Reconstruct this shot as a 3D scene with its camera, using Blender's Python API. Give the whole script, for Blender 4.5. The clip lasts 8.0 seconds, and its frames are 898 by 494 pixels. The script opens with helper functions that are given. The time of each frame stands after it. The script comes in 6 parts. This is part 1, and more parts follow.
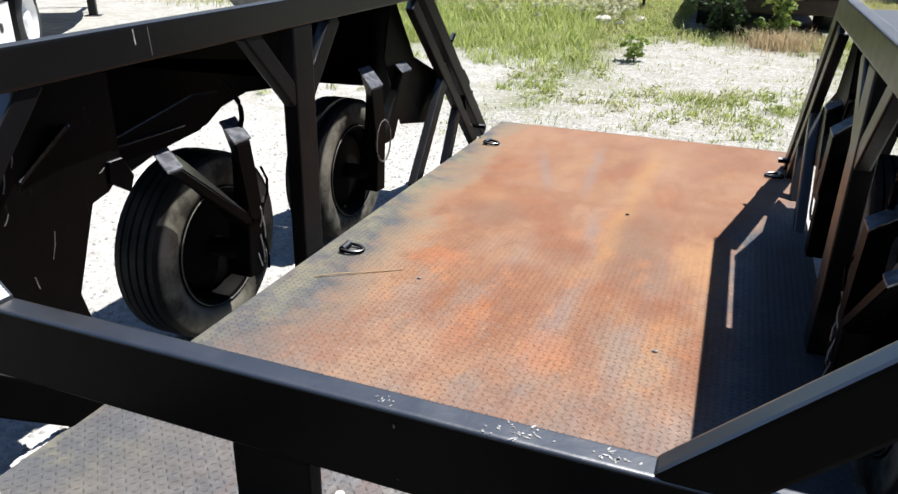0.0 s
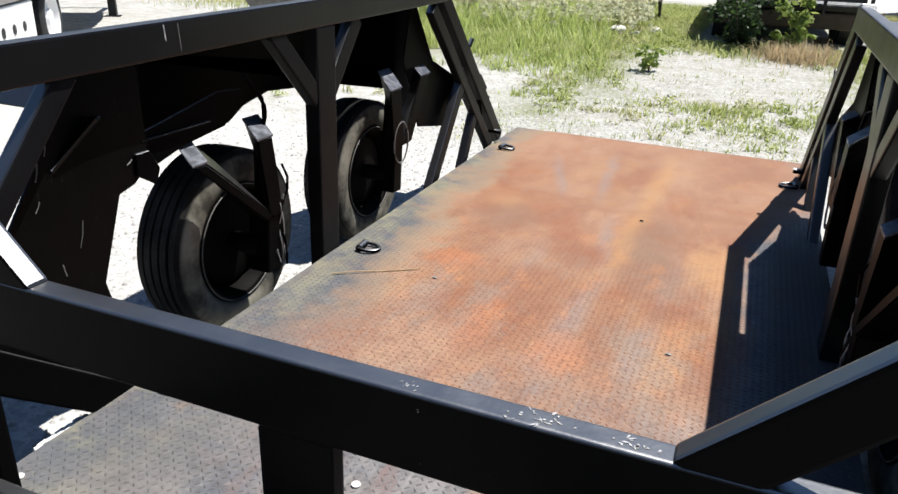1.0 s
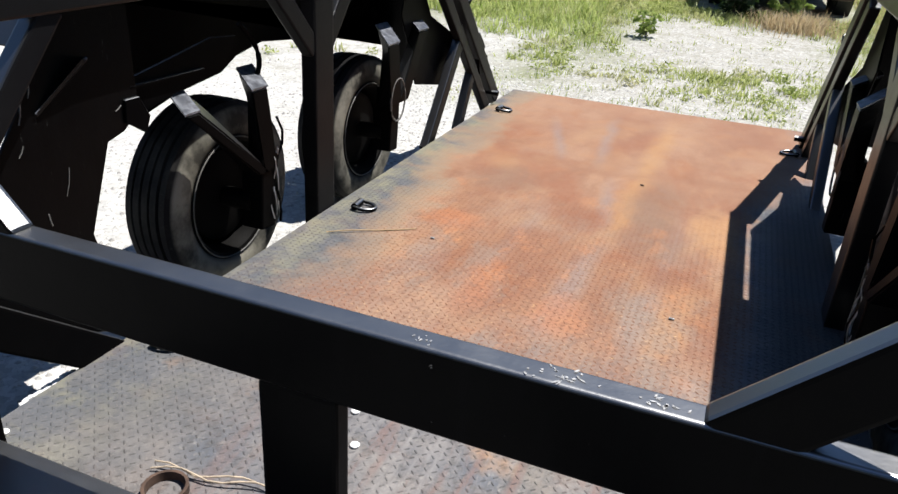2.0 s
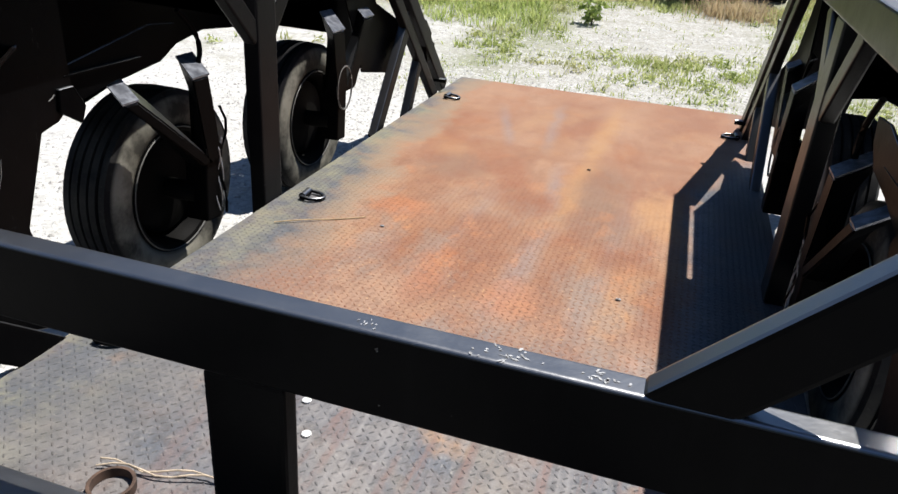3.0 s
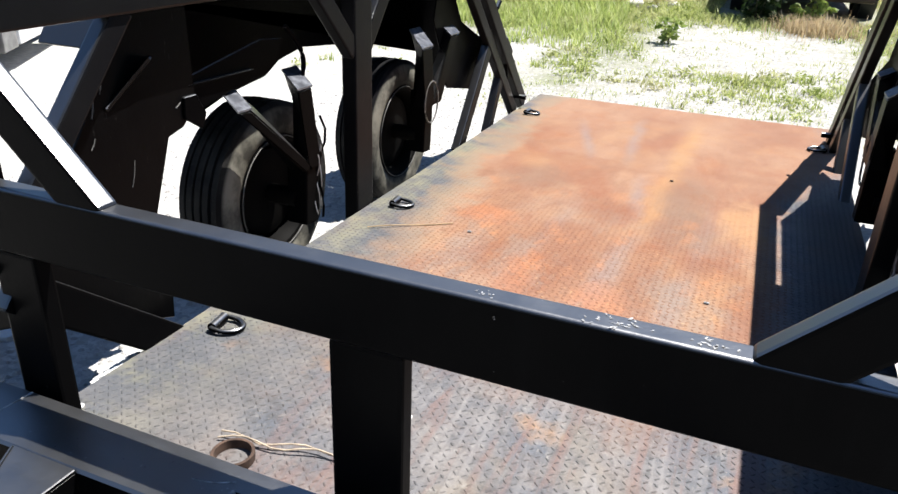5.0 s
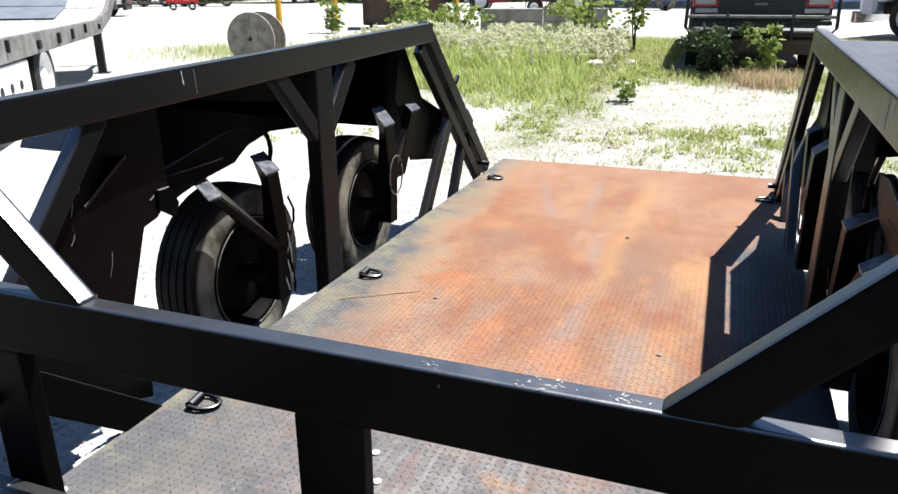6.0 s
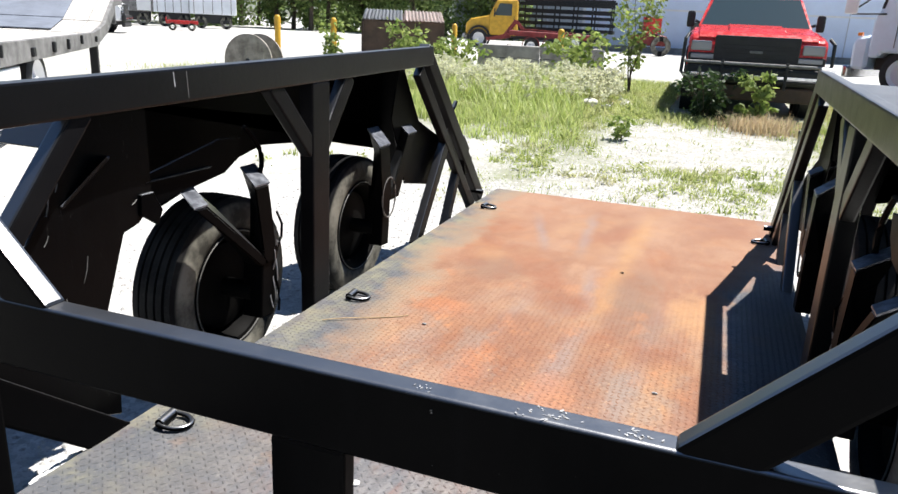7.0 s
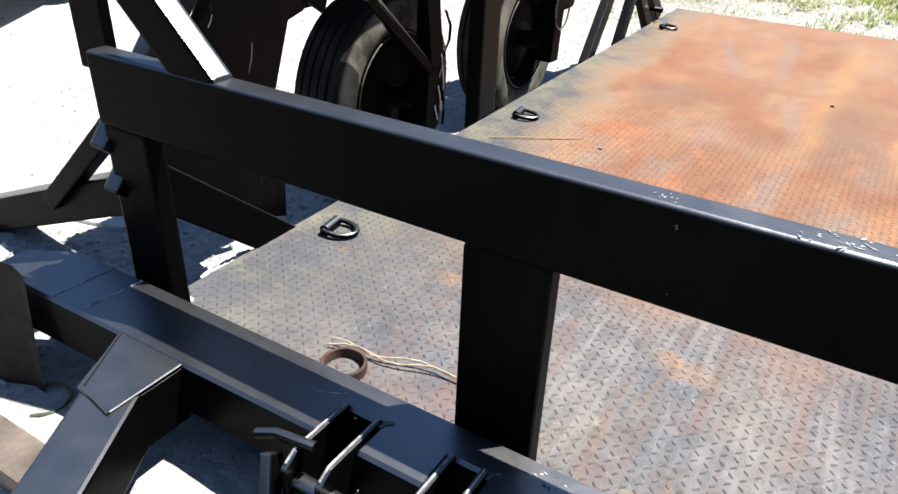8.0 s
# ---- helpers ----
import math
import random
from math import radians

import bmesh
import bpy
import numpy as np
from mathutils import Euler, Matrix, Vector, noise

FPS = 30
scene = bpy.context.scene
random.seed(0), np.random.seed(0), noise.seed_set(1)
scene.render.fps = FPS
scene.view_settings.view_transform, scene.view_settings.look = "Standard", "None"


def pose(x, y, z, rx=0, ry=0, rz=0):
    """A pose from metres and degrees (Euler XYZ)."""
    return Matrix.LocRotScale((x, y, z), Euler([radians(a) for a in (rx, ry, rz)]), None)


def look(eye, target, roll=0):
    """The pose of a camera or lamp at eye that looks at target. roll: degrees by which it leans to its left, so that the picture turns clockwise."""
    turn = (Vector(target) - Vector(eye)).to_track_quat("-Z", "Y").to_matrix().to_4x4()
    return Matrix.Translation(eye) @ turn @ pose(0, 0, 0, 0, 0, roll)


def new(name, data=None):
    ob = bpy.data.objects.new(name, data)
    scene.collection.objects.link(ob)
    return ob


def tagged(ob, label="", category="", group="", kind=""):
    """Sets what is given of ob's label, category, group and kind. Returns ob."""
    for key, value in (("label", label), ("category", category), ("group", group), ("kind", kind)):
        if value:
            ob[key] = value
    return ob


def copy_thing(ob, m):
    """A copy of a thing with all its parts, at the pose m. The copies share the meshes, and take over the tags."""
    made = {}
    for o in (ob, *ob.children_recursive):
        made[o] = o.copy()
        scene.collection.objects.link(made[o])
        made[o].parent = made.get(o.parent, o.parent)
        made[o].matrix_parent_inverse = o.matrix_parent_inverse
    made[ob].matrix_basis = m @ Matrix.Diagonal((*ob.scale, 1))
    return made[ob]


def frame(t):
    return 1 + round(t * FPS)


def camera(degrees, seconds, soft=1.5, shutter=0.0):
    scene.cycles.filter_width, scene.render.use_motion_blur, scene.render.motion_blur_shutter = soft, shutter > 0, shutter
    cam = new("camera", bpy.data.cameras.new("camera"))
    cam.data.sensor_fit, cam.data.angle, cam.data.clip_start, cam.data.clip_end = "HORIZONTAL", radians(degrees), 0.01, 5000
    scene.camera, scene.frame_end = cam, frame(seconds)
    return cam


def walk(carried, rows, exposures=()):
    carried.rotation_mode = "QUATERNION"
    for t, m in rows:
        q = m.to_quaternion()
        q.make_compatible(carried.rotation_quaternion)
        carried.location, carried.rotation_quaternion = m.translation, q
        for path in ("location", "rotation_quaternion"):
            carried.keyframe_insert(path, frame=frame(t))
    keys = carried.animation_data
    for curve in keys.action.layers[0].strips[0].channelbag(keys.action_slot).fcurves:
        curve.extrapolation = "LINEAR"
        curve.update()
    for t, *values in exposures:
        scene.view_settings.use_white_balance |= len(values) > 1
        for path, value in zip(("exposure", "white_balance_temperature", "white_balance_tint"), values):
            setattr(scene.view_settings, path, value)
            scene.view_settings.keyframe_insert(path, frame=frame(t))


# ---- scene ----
cam = camera(63.1, 8.0)
PATH = [
    (0, (0.511, 0.932, 1.348), (-0.138, 2.653, 0.562), 1.3),
    (0.5, (0.498, 0.895, 1.348), (-0.194, 2.611, 0.588), 1.7),
    (1, (0.501, 0.888, 1.335), (-0.174, 2.606, 0.567), 2.3),
    (1.2, (0.5, 0.885, 1.326), (-0.17, 2.608, 0.566), 2.6),
    (2.3, (0.432, 0.935, 1.271), (-0.167, 2.627, 0.387), 4.4),
    (2.5, (0.439, 0.938, 1.274), (-0.12, 2.639, 0.383), 4.1),
    (3, (0.461, 0.919, 1.272), (-0.041, 2.651, 0.408), 4.2),
    (3.5, (0.486, 0.841, 1.276), (-0.005, 2.602, 0.466), 3.9),
    (4, (0.508, 0.769, 1.266), (-0.131, 2.512, 0.52), 4.1),
    (4.2, (0.494, 0.762, 1.252), (-0.238, 2.468, 0.505), 4.0),
    (5.3, (0.426, 0.802, 1.238), (-0.249, 2.494, 0.402), 1.8),
    (5.5, (0.456, 0.775, 1.269), (-0.207, 2.465, 0.429), 1.8),
    (6, (0.537, 0.704, 1.328), (-0.128, 2.469, 0.662), -0.2),
    (6.5, (0.531, 0.719, 1.304), (-0.109, 2.533, 0.758), 2.2),
    (7, (0.489, 0.769, 1.268), (-0.153, 2.572, 0.688), 2.9),
    (7.5, (0.402, 0.829, 1.207), (-0.333, 2.531, 0.457), 3.4),
    (8, (0.296, 0.902, 1.103), (-0.582, 2.398, 0.108), 2.3),
]
EXPOSURE = [(0, 0.78), (2.5, 0.72), (3.0, 0.72), (4.0, 0.94), (5.5, 1.10), (6.5, 1.04), (8.0, 1.06)]
walk(cam, [(t, look(eye, target, roll)) for t, eye, target, roll in PATH], EXPOSURE)

# ---- light ----
SUN = Vector((0.315, 0.31, 1.0)).normalized()
world = bpy.data.worlds.new("sky")
scene.world = world
world.use_nodes = True
wn = world.node_tree.nodes
sky = wn.new("ShaderNodeTexSky")
sky.sky_type = "NISHITA"
sky.sun_disc = False
sky.sun_elevation = math.asin(SUN.z)
sky.sun_rotation = math.atan2(SUN.x, SUN.y)
sky.air_density, sky.dust_density, sky.ozone_density = 1.0, 0.2, 8.0
wn["Background"].inputs["Strength"].default_value = 0.047
world.node_tree.links.new(sky.outputs["Color"], wn["Background"].inputs["Color"])
lamp = bpy.data.lights.new("sun", "SUN")
lamp.energy, lamp.angle, lamp.color = 4.9, radians(0.53), (1.0, 0.972, 0.935)
sun_ob = new("sun", lamp)
sun_ob.matrix_world = look(SUN * 60, (0, 0, 0))


# ---- materials ----
class Nodes:
    """A small helper to wire procedural materials."""

    def __init__(self, name, base=(0.5, 0.5, 0.5), rough=0.6, metal=0.0, spec=0.5):
        self.mat = bpy.data.materials.new(name)
        self.mat.use_nodes = True
        self.t = self.mat.node_tree
        self.b = self.t.nodes["Principled BSDF"]
        self.set("Base Color", (*base, 1))
        self.set("Roughness", rough)
        self.set("Metallic", metal)
        self.set("Specular IOR Level", spec)
        self.co = self.t.nodes.new("ShaderNodeTexCoord").outputs["Object"]

    def set(self, socket, value):
        if isinstance(value, bpy.types.NodeSocket):
            self.t.links.new(value, self.b.inputs[socket])
        else:
            self.b.inputs[socket].default_value = value

    def node(self, kind, **inputs):
        n = self.t.nodes.new(kind)
        for k, v in inputs.items():
            k = k.replace("_", " ")
            if isinstance(v, bpy.types.NodeSocket):
                self.t.links.new(v, n.inputs[k])
            else:
                n.inputs[k].default_value = v
        return n

    def world_co(self):
        return self.t.nodes.new("ShaderNodeNewGeometry").outputs["Position"]

    def mapped(self, scale=(1, 1, 1), co=None, turn=(0, 0, 0)):
        return self.node("ShaderNodeMapping", Vector=co or self.co, Scale=scale, Rotation=turn).outputs[0]

    def noise(self, scale, detail=4.0, rough=0.55, co=None, warp=0.0):
        n = self.node("ShaderNodeTexNoise", Vector=co or self.co, Scale=scale, Detail=detail, Roughness=rough, Distortion=warp)
        return n.outputs["Fac"]

    def voronoi(self, scale, co=None, out="Distance"):
        return self.node("ShaderNodeTexVoronoi", Vector=co or self.co, Scale=scale).outputs[out]

    def ramp(self, fac, lo, hi, a=0.0, b=1.0):
        n = self.node("ShaderNodeMapRange", Value=fac)
        for name, v in (("From Min", lo), ("From Max", hi)):
            if isinstance(v, bpy.types.NodeSocket):
                self.t.links.new(v, n.inputs[name])
            else:
                n.inputs[name].default_value = v
        n.inputs["To Min"].default_value, n.inputs["To Max"].default_value = a, b
        return n.outputs[0]

    def math(self, op, a, b=0.0):
        n = self.t.nodes.new("ShaderNodeMath")
        n.operation = op
        for i, v in enumerate((a, b)):
            if isinstance(v, bpy.types.NodeSocket):
                self.t.links.new(v, n.inputs[i])
            else:
                n.inputs[i].default_value = v
        return n.outputs[0]

    def mix(self, fac, a, b):
        n = self.t.nodes.new("ShaderNodeMix")
        n.data_type = "RGBA"
        for i, v in ((0, fac), (6, a), (7, b)):
            if isinstance(v, bpy.types.NodeSocket):
                self.t.links.new(v, n.inputs[i])
            else:
                n.inputs[i].default_value = v if i == 0 else (*v, 1)
        return n.outputs[2]

    def bump(self, height, strength=0.3, distance=0.01, below=None):
        n = self.node("ShaderNodeBump", Height=height, Strength=strength, Distance=distance)
        if below is not None:
            self.t.links.new(below, n.inputs["Normal"])
        self.t.links.new(n.outputs[0], self.b.inputs["Normal"])
        return n.outputs[0]

    def split(self, co=None):
        n = self.node("ShaderNodeSeparateXYZ", Vector=co or self.co)
        return n.outputs

    def random(self):
        return self.t.nodes.new("ShaderNodeObjectInfo").outputs["Random"]

    def island(self):
        return self.t.nodes.new("ShaderNodeNewGeometry").outputs["Random Per Island"]


def black_paint(name="black_paint", gloss=0.022, base_gain=1.0, wear=0.0):
    """Weathered black implement paint: upward faces toned lighter for dust and sky sheen, scuffs, chips down to primer.
    """
    n = Nodes(name, (0.004, 0.004, 0.0045), 0.35, 0.0, 0.022)
    w = n.world_co()
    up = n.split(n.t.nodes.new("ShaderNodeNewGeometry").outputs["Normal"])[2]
    dust_sheen = n.math("MULTIPLY", n.ramp(up, 0.30, 0.80), n.ramp(n.noise(5.0, 6, 0.65, w), 0.2, 0.8, 0.55, 1.0))
    streak = n.ramp(n.noise(1.0, 6, 0.7, n.mapped((26, 26, 3), w)), 0.56, 0.80, 0.0, 0.18)
    scuff = n.ramp(n.noise(1.0, 8, 0.75, n.mapped((50, 50, 9), w, (0.5, 0.4, 0.3))), 0.69 - wear, 0.74 - wear, 0, 0.45)
    chips = n.math("MULTIPLY", n.ramp(n.noise(55.0, 3, 0.6, w), 0.745, 0.775), n.ramp(n.noise(2.3, 2, 0.5, w), 0.52, 0.62))
    c = n.mix(n.noise(9.0, 5, 0.6, w), tuple(v * base_gain for v in (0.0012, 0.0012, 0.0015)), tuple(v * base_gain for v in (0.0034, 0.0033, 0.0034)))
    c = n.mix(streak, c, (0.011, 0.011, 0.012))
    c = n.mix(scuff, c, (0.075, 0.072, 0.068))
    c = n.mix(dust_sheen, c, (0.0100, 0.0103, 0.0109))
    c = n.mix(chips, c, (0.17, 0.165, 0.16))
    n.set("Base Color", c)
    # upward faces get more gloss and IOR to imitate the sky's sheen
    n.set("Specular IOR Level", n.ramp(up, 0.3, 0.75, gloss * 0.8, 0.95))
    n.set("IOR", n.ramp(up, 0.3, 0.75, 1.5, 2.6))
    n.set("Roughness", n.ramp(n.noise(14.0, 5, 0.6, w), 0.3, 0.7, 0.30, 0.36))
    n.bump(n.noise(60.0, 4, 0.6, w), 0.12, 0.004)
    return n.mat


def matt_rim():
    """Dull black wheel paint with a little brake dust."""
    n = Nodes("dark_rim_paint", (0.004, 0.004, 0.004), 0.6, 0.0, 0.06)
    w = n.world_co()
    c = n.mix(n.noise(12.0, 5, 0.6, w), (0.002, 0.002, 0.002), (0.006, 0.0055, 0.005))
    c = n.mix(n.ramp(n.noise(45.0, 5, 0.7, w), 0.60, 0.72, 0, 0.5), c, (0.010, 0.009, 0.008))
    n.set("Base Color", c)
    n.bump(n.noise(60.0, 4, 0.6, w), 0.12, 0.004)
    return n.mat


def lit_metal():
    """Pale metal for end plates and the blade's edge, the light on them put into the colour."""
    n = Nodes("lit_top_steel", (0.30, 0.31, 0.33), 0.45, 0.6)
    w = n.world_co()
    n.set("Base Color", n.mix(n.ramp(n.noise(40.0, 5, 0.6, w), 0.4, 0.65), (0.085, 0.09, 0.105), (0.20, 0.21, 0.235)))
    n.set("Roughness", n.ramp(n.noise(25.0, 3, 0.5, w), 0.3, 0.7, 0.32, 0.6))
    return n.mat


def weld_white():
    n = Nodes("chipped_primer", (0.55, 0.55, 0.55), 0.6)
    n.set("Base Color", n.mix(n.ramp(n.noise(50.0, 4, 0.6, n.world_co()), 0.4, 0.6), (0.20, 0.20, 0.20), (0.50, 0.50, 0.50)))
    return n.mat


def rusty_deck(lug=False):
    """Tread plate: soft orange and pink rust in streaks along the deck, worn grey steel along the edge and at the front."""
    n = Nodes("tread_lug_steel" if lug else "rusty_tread_plate", (0.3, 0.15, 0.08), 0.7, 0.0, 0.3)
    w = n.world_co()
    x, y, z = n.split(w)
    soft = n.noise(1.0, 4, 0.5, n.mapped((2.6, 1.1, 1), w), 0.5)
    blot = n.noise(1.0, 6, 0.62, n.mapped((3.4, 1.9, 1), w, (0, 0, 0.5)), 0.35)
    fine = n.noise(48.0, 5, 0.7, w)
    grain = n.noise(230.0, 3, 0.6, w)

    def lane(x0, slope, y0, width, ya, yb, soften=0.35):
        """A band of stain about x0 at y0, drifting with slope, between ya and yb."""
        mid = n.math("MULTIPLY_ADD", n.math("SUBTRACT", y, y0), slope)
        mid.node.inputs[2].default_value = x0
        wander = n.math("MULTIPLY", n.math("SUBTRACT", n.noise(5.0, 4, 0.6, w), 0.5), width * 1.6)
        off = n.math("ABSOLUTE", n.math("ADD", n.math("SUBTRACT", x, mid), wander))
        ends = n.math("MULTIPLY", n.ramp(y, ya - soften / 2, ya + soften / 2), n.ramp(y, yb + soften / 2, yb - soften / 2))
        return n.math("MULTIPLY", n.ramp(off, width, width * 0.15), ends)

    rust = n.mix(n.ramp(soft, 0.36, 0.64), (0.242, 0.108, 0.055), (0.305, 0.168, 0.096))
    mottle = n.noise(1.0, 7, 0.70, n.mapped((7.5, 4.6, 1), w, (0, 0, 0.9)), 0.3)
    rust = n.mix(n.math("MULTIPLY", n.ramp(mottle, 0.50, 0.66), n.ramp(y, 5.4, 3.6, 0.30, 0.75)), rust, (0.200, 0.085, 0.042))
    rust = n.mix(n.math("MULTIPLY", n.ramp(mottle, 0.48, 0.34), n.ramp(y, 5.4, 3.6, 0.25, 0.55)), rust, (0.345, 0.185, 0.092))
    # darker red-brown clouds, thickest over the middle of the deck
    cloud = n.math("MULTIPLY", n.ramp(blot, 0.47, 0.64), n.ramp(y, 5.3, 3.9, 0.35, 0.90))
    rust = n.mix(cloud, rust, (0.245, 0.088, 0.036))
    # ochre clouds towards the edges and the rear
    ochre = n.ramp(n.noise(1.0, 5, 0.55, n.mapped((2.2, 1.4, 1), w, (0, 0, 1.3)), 0.4), 0.50, 0.66, 0, 0.62)
    rust = n.mix(ochre, rust, (0.328, 0.180, 0.088))
    # long pale ochre lane down the middle, worn grey lanes beside it
    rust = n.mix(n.math("MULTIPLY", lane(0.118, 0.028, 3.66, 0.080, 3.45, 5.45, 0.7), 0.62), rust, (0.375, 0.200, 0.078))
    for x0, slope, y0, width, ya, yb, k in ((0.085, 0.07, 3.20, 0.055, 2.80, 3.50, 0.95), (-0.40, -0.30, 4.86, 0.040, 4.50, 5.15, 0.75), (-0.140, -0.08, 4.95, 0.042, 4.55, 5.35, 0.75), (0.042, -0.12, 3.95, 0.040, 3.72, 4.20, 0.85), (-0.22, 0.10, 3.30, 0.050, 3.00, 3.70, 0.60), (0.345, 0.03, 3.40, 0.040, 2.9, 3.9, 0.45)):
        rust = n.mix(n.math("MULTIPLY", lane(x0, slope, y0, width * 1.15, ya, yb), k * 0.62), rust, (0.225, 0.180, 0.166))
    # broad stains with a place of their own: across, along, half width, half length, strength, colour
    DARKRUST, BROWN, OCHRE, ORANGE, GREY = (0.215, 0.078, 0.034), (0.190, 0.112, 0.072), (0.400, 0.205, 0.078), (0.365, 0.128, 0.044), (0.215, 0.178, 0.160)
    for cx, cy, hx, hy, k, colour in ((-0.49, 3.46, 0.13, 0.10, 0.75, ORANGE), (-0.10, 3.08, 0.10, 0.22, 0.75, DARKRUST), (-0.13, 3.40, 0.16, 0.16, 0.65, DARKRUST), (-0.32, 3.12, 0.10, 0.20, 0.6, DARKRUST), (-0.05, 3.74, 0.12, 0.14, 0.6, DARKRUST), (0.24, 4.06, 0.13, 0.28, 0.7, BROWN), (0.27, 3.66, 0.12, 0.22, 0.6, BROWN), (0.50, 3.86, 0.10, 0.26, 0.7, OCHRE), (0.55, 3.02, 0.09, 0.26, 0.7, DARKRUST), (0.40, 2.94, 0.08, 0.14, 0.6, OCHRE), (0.32, 2.98, 0.05, 0.22, 0.6, GREY), (0.41, 3.34, 0.12, 0.10, 0.6, DARKRUST), (0.20, 3.16, 0.07, 0.30, 0.55, DARKRUST), (-0.45, 3.12, 0.08, 0.16, 0.55, GREY), (-0.20, 2.98, 0.07, 0.20, 0.6, ORANGE), (0.10, 2.90, 0.09, 0.14, 0.6, ORANGE), (-0.46, 4.05, 0.16, 0.20, 0.55, BROWN)):
        u = n.math("MULTIPLY", n.math("SUBTRACT", x, cx), 1.0 / hx)
        v = n.math("MULTIPLY", n.math("SUBTRACT", y, cy), 1.0 / hy)
        rr = n.math("ADD", n.math("MULTIPLY", u, u), n.math("MULTIPLY", v, v))
        rr = n.math("ADD", rr, n.math("MULTIPLY", n.math("SUBTRACT", mottle, 0.5), 3.2))
        rust = n.mix(n.ramp(rr, 1.5, 0.1, 0.0, k), rust, colour)
    # bright fresh rust in small patches where the plate is scuffed
    fresh = n.math("MULTIPLY", n.ramp(n.noise(1.0, 6, 0.68, n.mapped((8.0, 4.0, 1), w)), 0.56, 0.68), n.ramp(y, 4.4, 3.2, 0.10, 0.55))
    rust = n.mix(fresh, rust, (0.43, 0.168, 0.056))
    scour = n.math("MULTIPLY", n.ramp(n.noise(1.0, 7, 0.72, n.mapped((6.0, 3.2, 1), w, (0, 0, 2.0)), 0.2), 0.50, 0.63), n.ramp(y, 4.0, 3.0, 0.06, 0.62))
    rust = n.mix(scour, rust, (0.228, 0.170, 0.132))
    # a darker wavering band across the plate
    cross_band = n.math("ABSOLUTE", n.math("ADD", n.math("SUBTRACT", y, 4.44), n.math("MULTIPLY", n.math("SUBTRACT", n.noise(2.2, 4, 0.6, w), 0.5), 0.55)))
    rust = n.mix(n.ramp(cross_band, 0.10, 0.0, 0, 0.45), rust, (0.225, 0.095, 0.045))
    gritty = n.math("MULTIPLY", n.ramp(fine, 0.48, 0.68), n.ramp(y, 4.4, 2.9, 0.06, 0.55))
    rust = n.mix(gritty, rust, (0.130, 0.058, 0.034))
    # bright orange specks put sun glints on the gritty rust into the colour
    glint = n.math("MULTIPLY", n.ramp(n.noise(75.0, 4, 0.65, w), 0.62, 0.71), n.ramp(y, 3.9, 2.9, 0.0, 0.75))
    rust = n.mix(glint, rust, (0.52, 0.30, 0.120))
    steel = n.mix(n.ramp(n.noise(5.0, 6, 0.66, w), 0.36, 0.66), (0.098, 0.107, 0.128), (0.200, 0.182, 0.172))
    steel = n.mix(n.ramp(n.noise(2.6, 6, 0.64, w, 0.5), 0.53, 0.68, 0, 0.60), steel, (0.225, 0.180, 0.125))
    steel = n.mix(n.ramp(n.noise(3.7, 5, 0.6, n.mapped((1, 1, 1), w, (0, 0, 1.0))), 0.60, 0.70, 0, 0.80), steel, (0.33, 0.170, 0.068))
    steel = n.mix(n.ramp(n.noise(4.3, 6, 0.65, n.mapped((1, 1, 1), w, (0, 0, 2.1))), 0.56, 0.70, 0, 0.35), steel, (0.085, 0.090, 0.100))
    steel = n.mix(n.ramp(n.noise(26.0, 6, 0.75, w, 0.4), 0.48, 0.64, 0, 0.50), steel, (0.052, 0.051, 0.052))
    steel = n.mix(n.ramp(n.noise(33.0, 6, 0.75, n.mapped((1, 1, 1), w, (0, 0, 0.7))), 0.58, 0.72, 0, 0.65), steel, (0.34, 0.32, 0.285))
    steel = n.mix(n.ramp(fine, 0.5, 0.72, 0, 0.55), steel, (0.055, 0.052, 0.051))
    # reddish and pale streaks along the plate at the front
    drag = n.noise(1.0, 6, 0.66, n.mapped((16.0, 2.4, 1), w, (0.3, 0, 0.2)), 0.5)
    ahead = n.math("MULTIPLY", n.ramp(x, -0.62, -0.30), n.ramp(y, 3.0, 2.5))
    steel = n.mix(n.math("MULTIPLY", ahead, n.ramp(drag, 0.50, 0.64, 0, 0.65)), steel, (0.185, 0.098, 0.078))
    steel = n.mix(n.math("MULTIPLY", ahead, n.ramp(drag, 0.47, 0.35, 0, 0.50)), steel, (0.265, 0.248, 0.240))
    # darker, greyer plate beside the edge where feet have kept it bare
    steel = n.mix(n.math("MULTIPLY", n.ramp(x, -0.42, -0.72), n.ramp(n.noise(6.0, 5, 0.65, w), 0.30, 0.60, 0.25, 0.70)), steel, (0.092, 0.097, 0.104))
    edge = n.math("MULTIPLY", n.ramp(x, -0.66, -0.90), n.ramp(n.noise(5.2, 6, 0.7, w), 0.44, 0.60, 0, 0.7))
    steel = n.mix(edge, steel, (0.235, 0.220, 0.140))
    wob = n.math("MULTIPLY", n.math("SUBTRACT", n.noise(2.4, 6, 0.66, w), 0.5), 1.0)
    side = n.math("MULTIPLY", n.ramp(n.math("ADD", n.math("ADD", x, n.math("MULTIPLY", wob, 0.8)), n.ramp(y, 2.9, 4.2, 0.0, 0.17)), -0.80, -0.50), n.ramp(n.math("ADD", x, n.math("MULTIPLY", wob, 0.2)), n.ramp(y, 4.2, 4.9, 0.66, 1.05), n.ramp(y, 4.2, 4.9, 0.575, 0.80)))
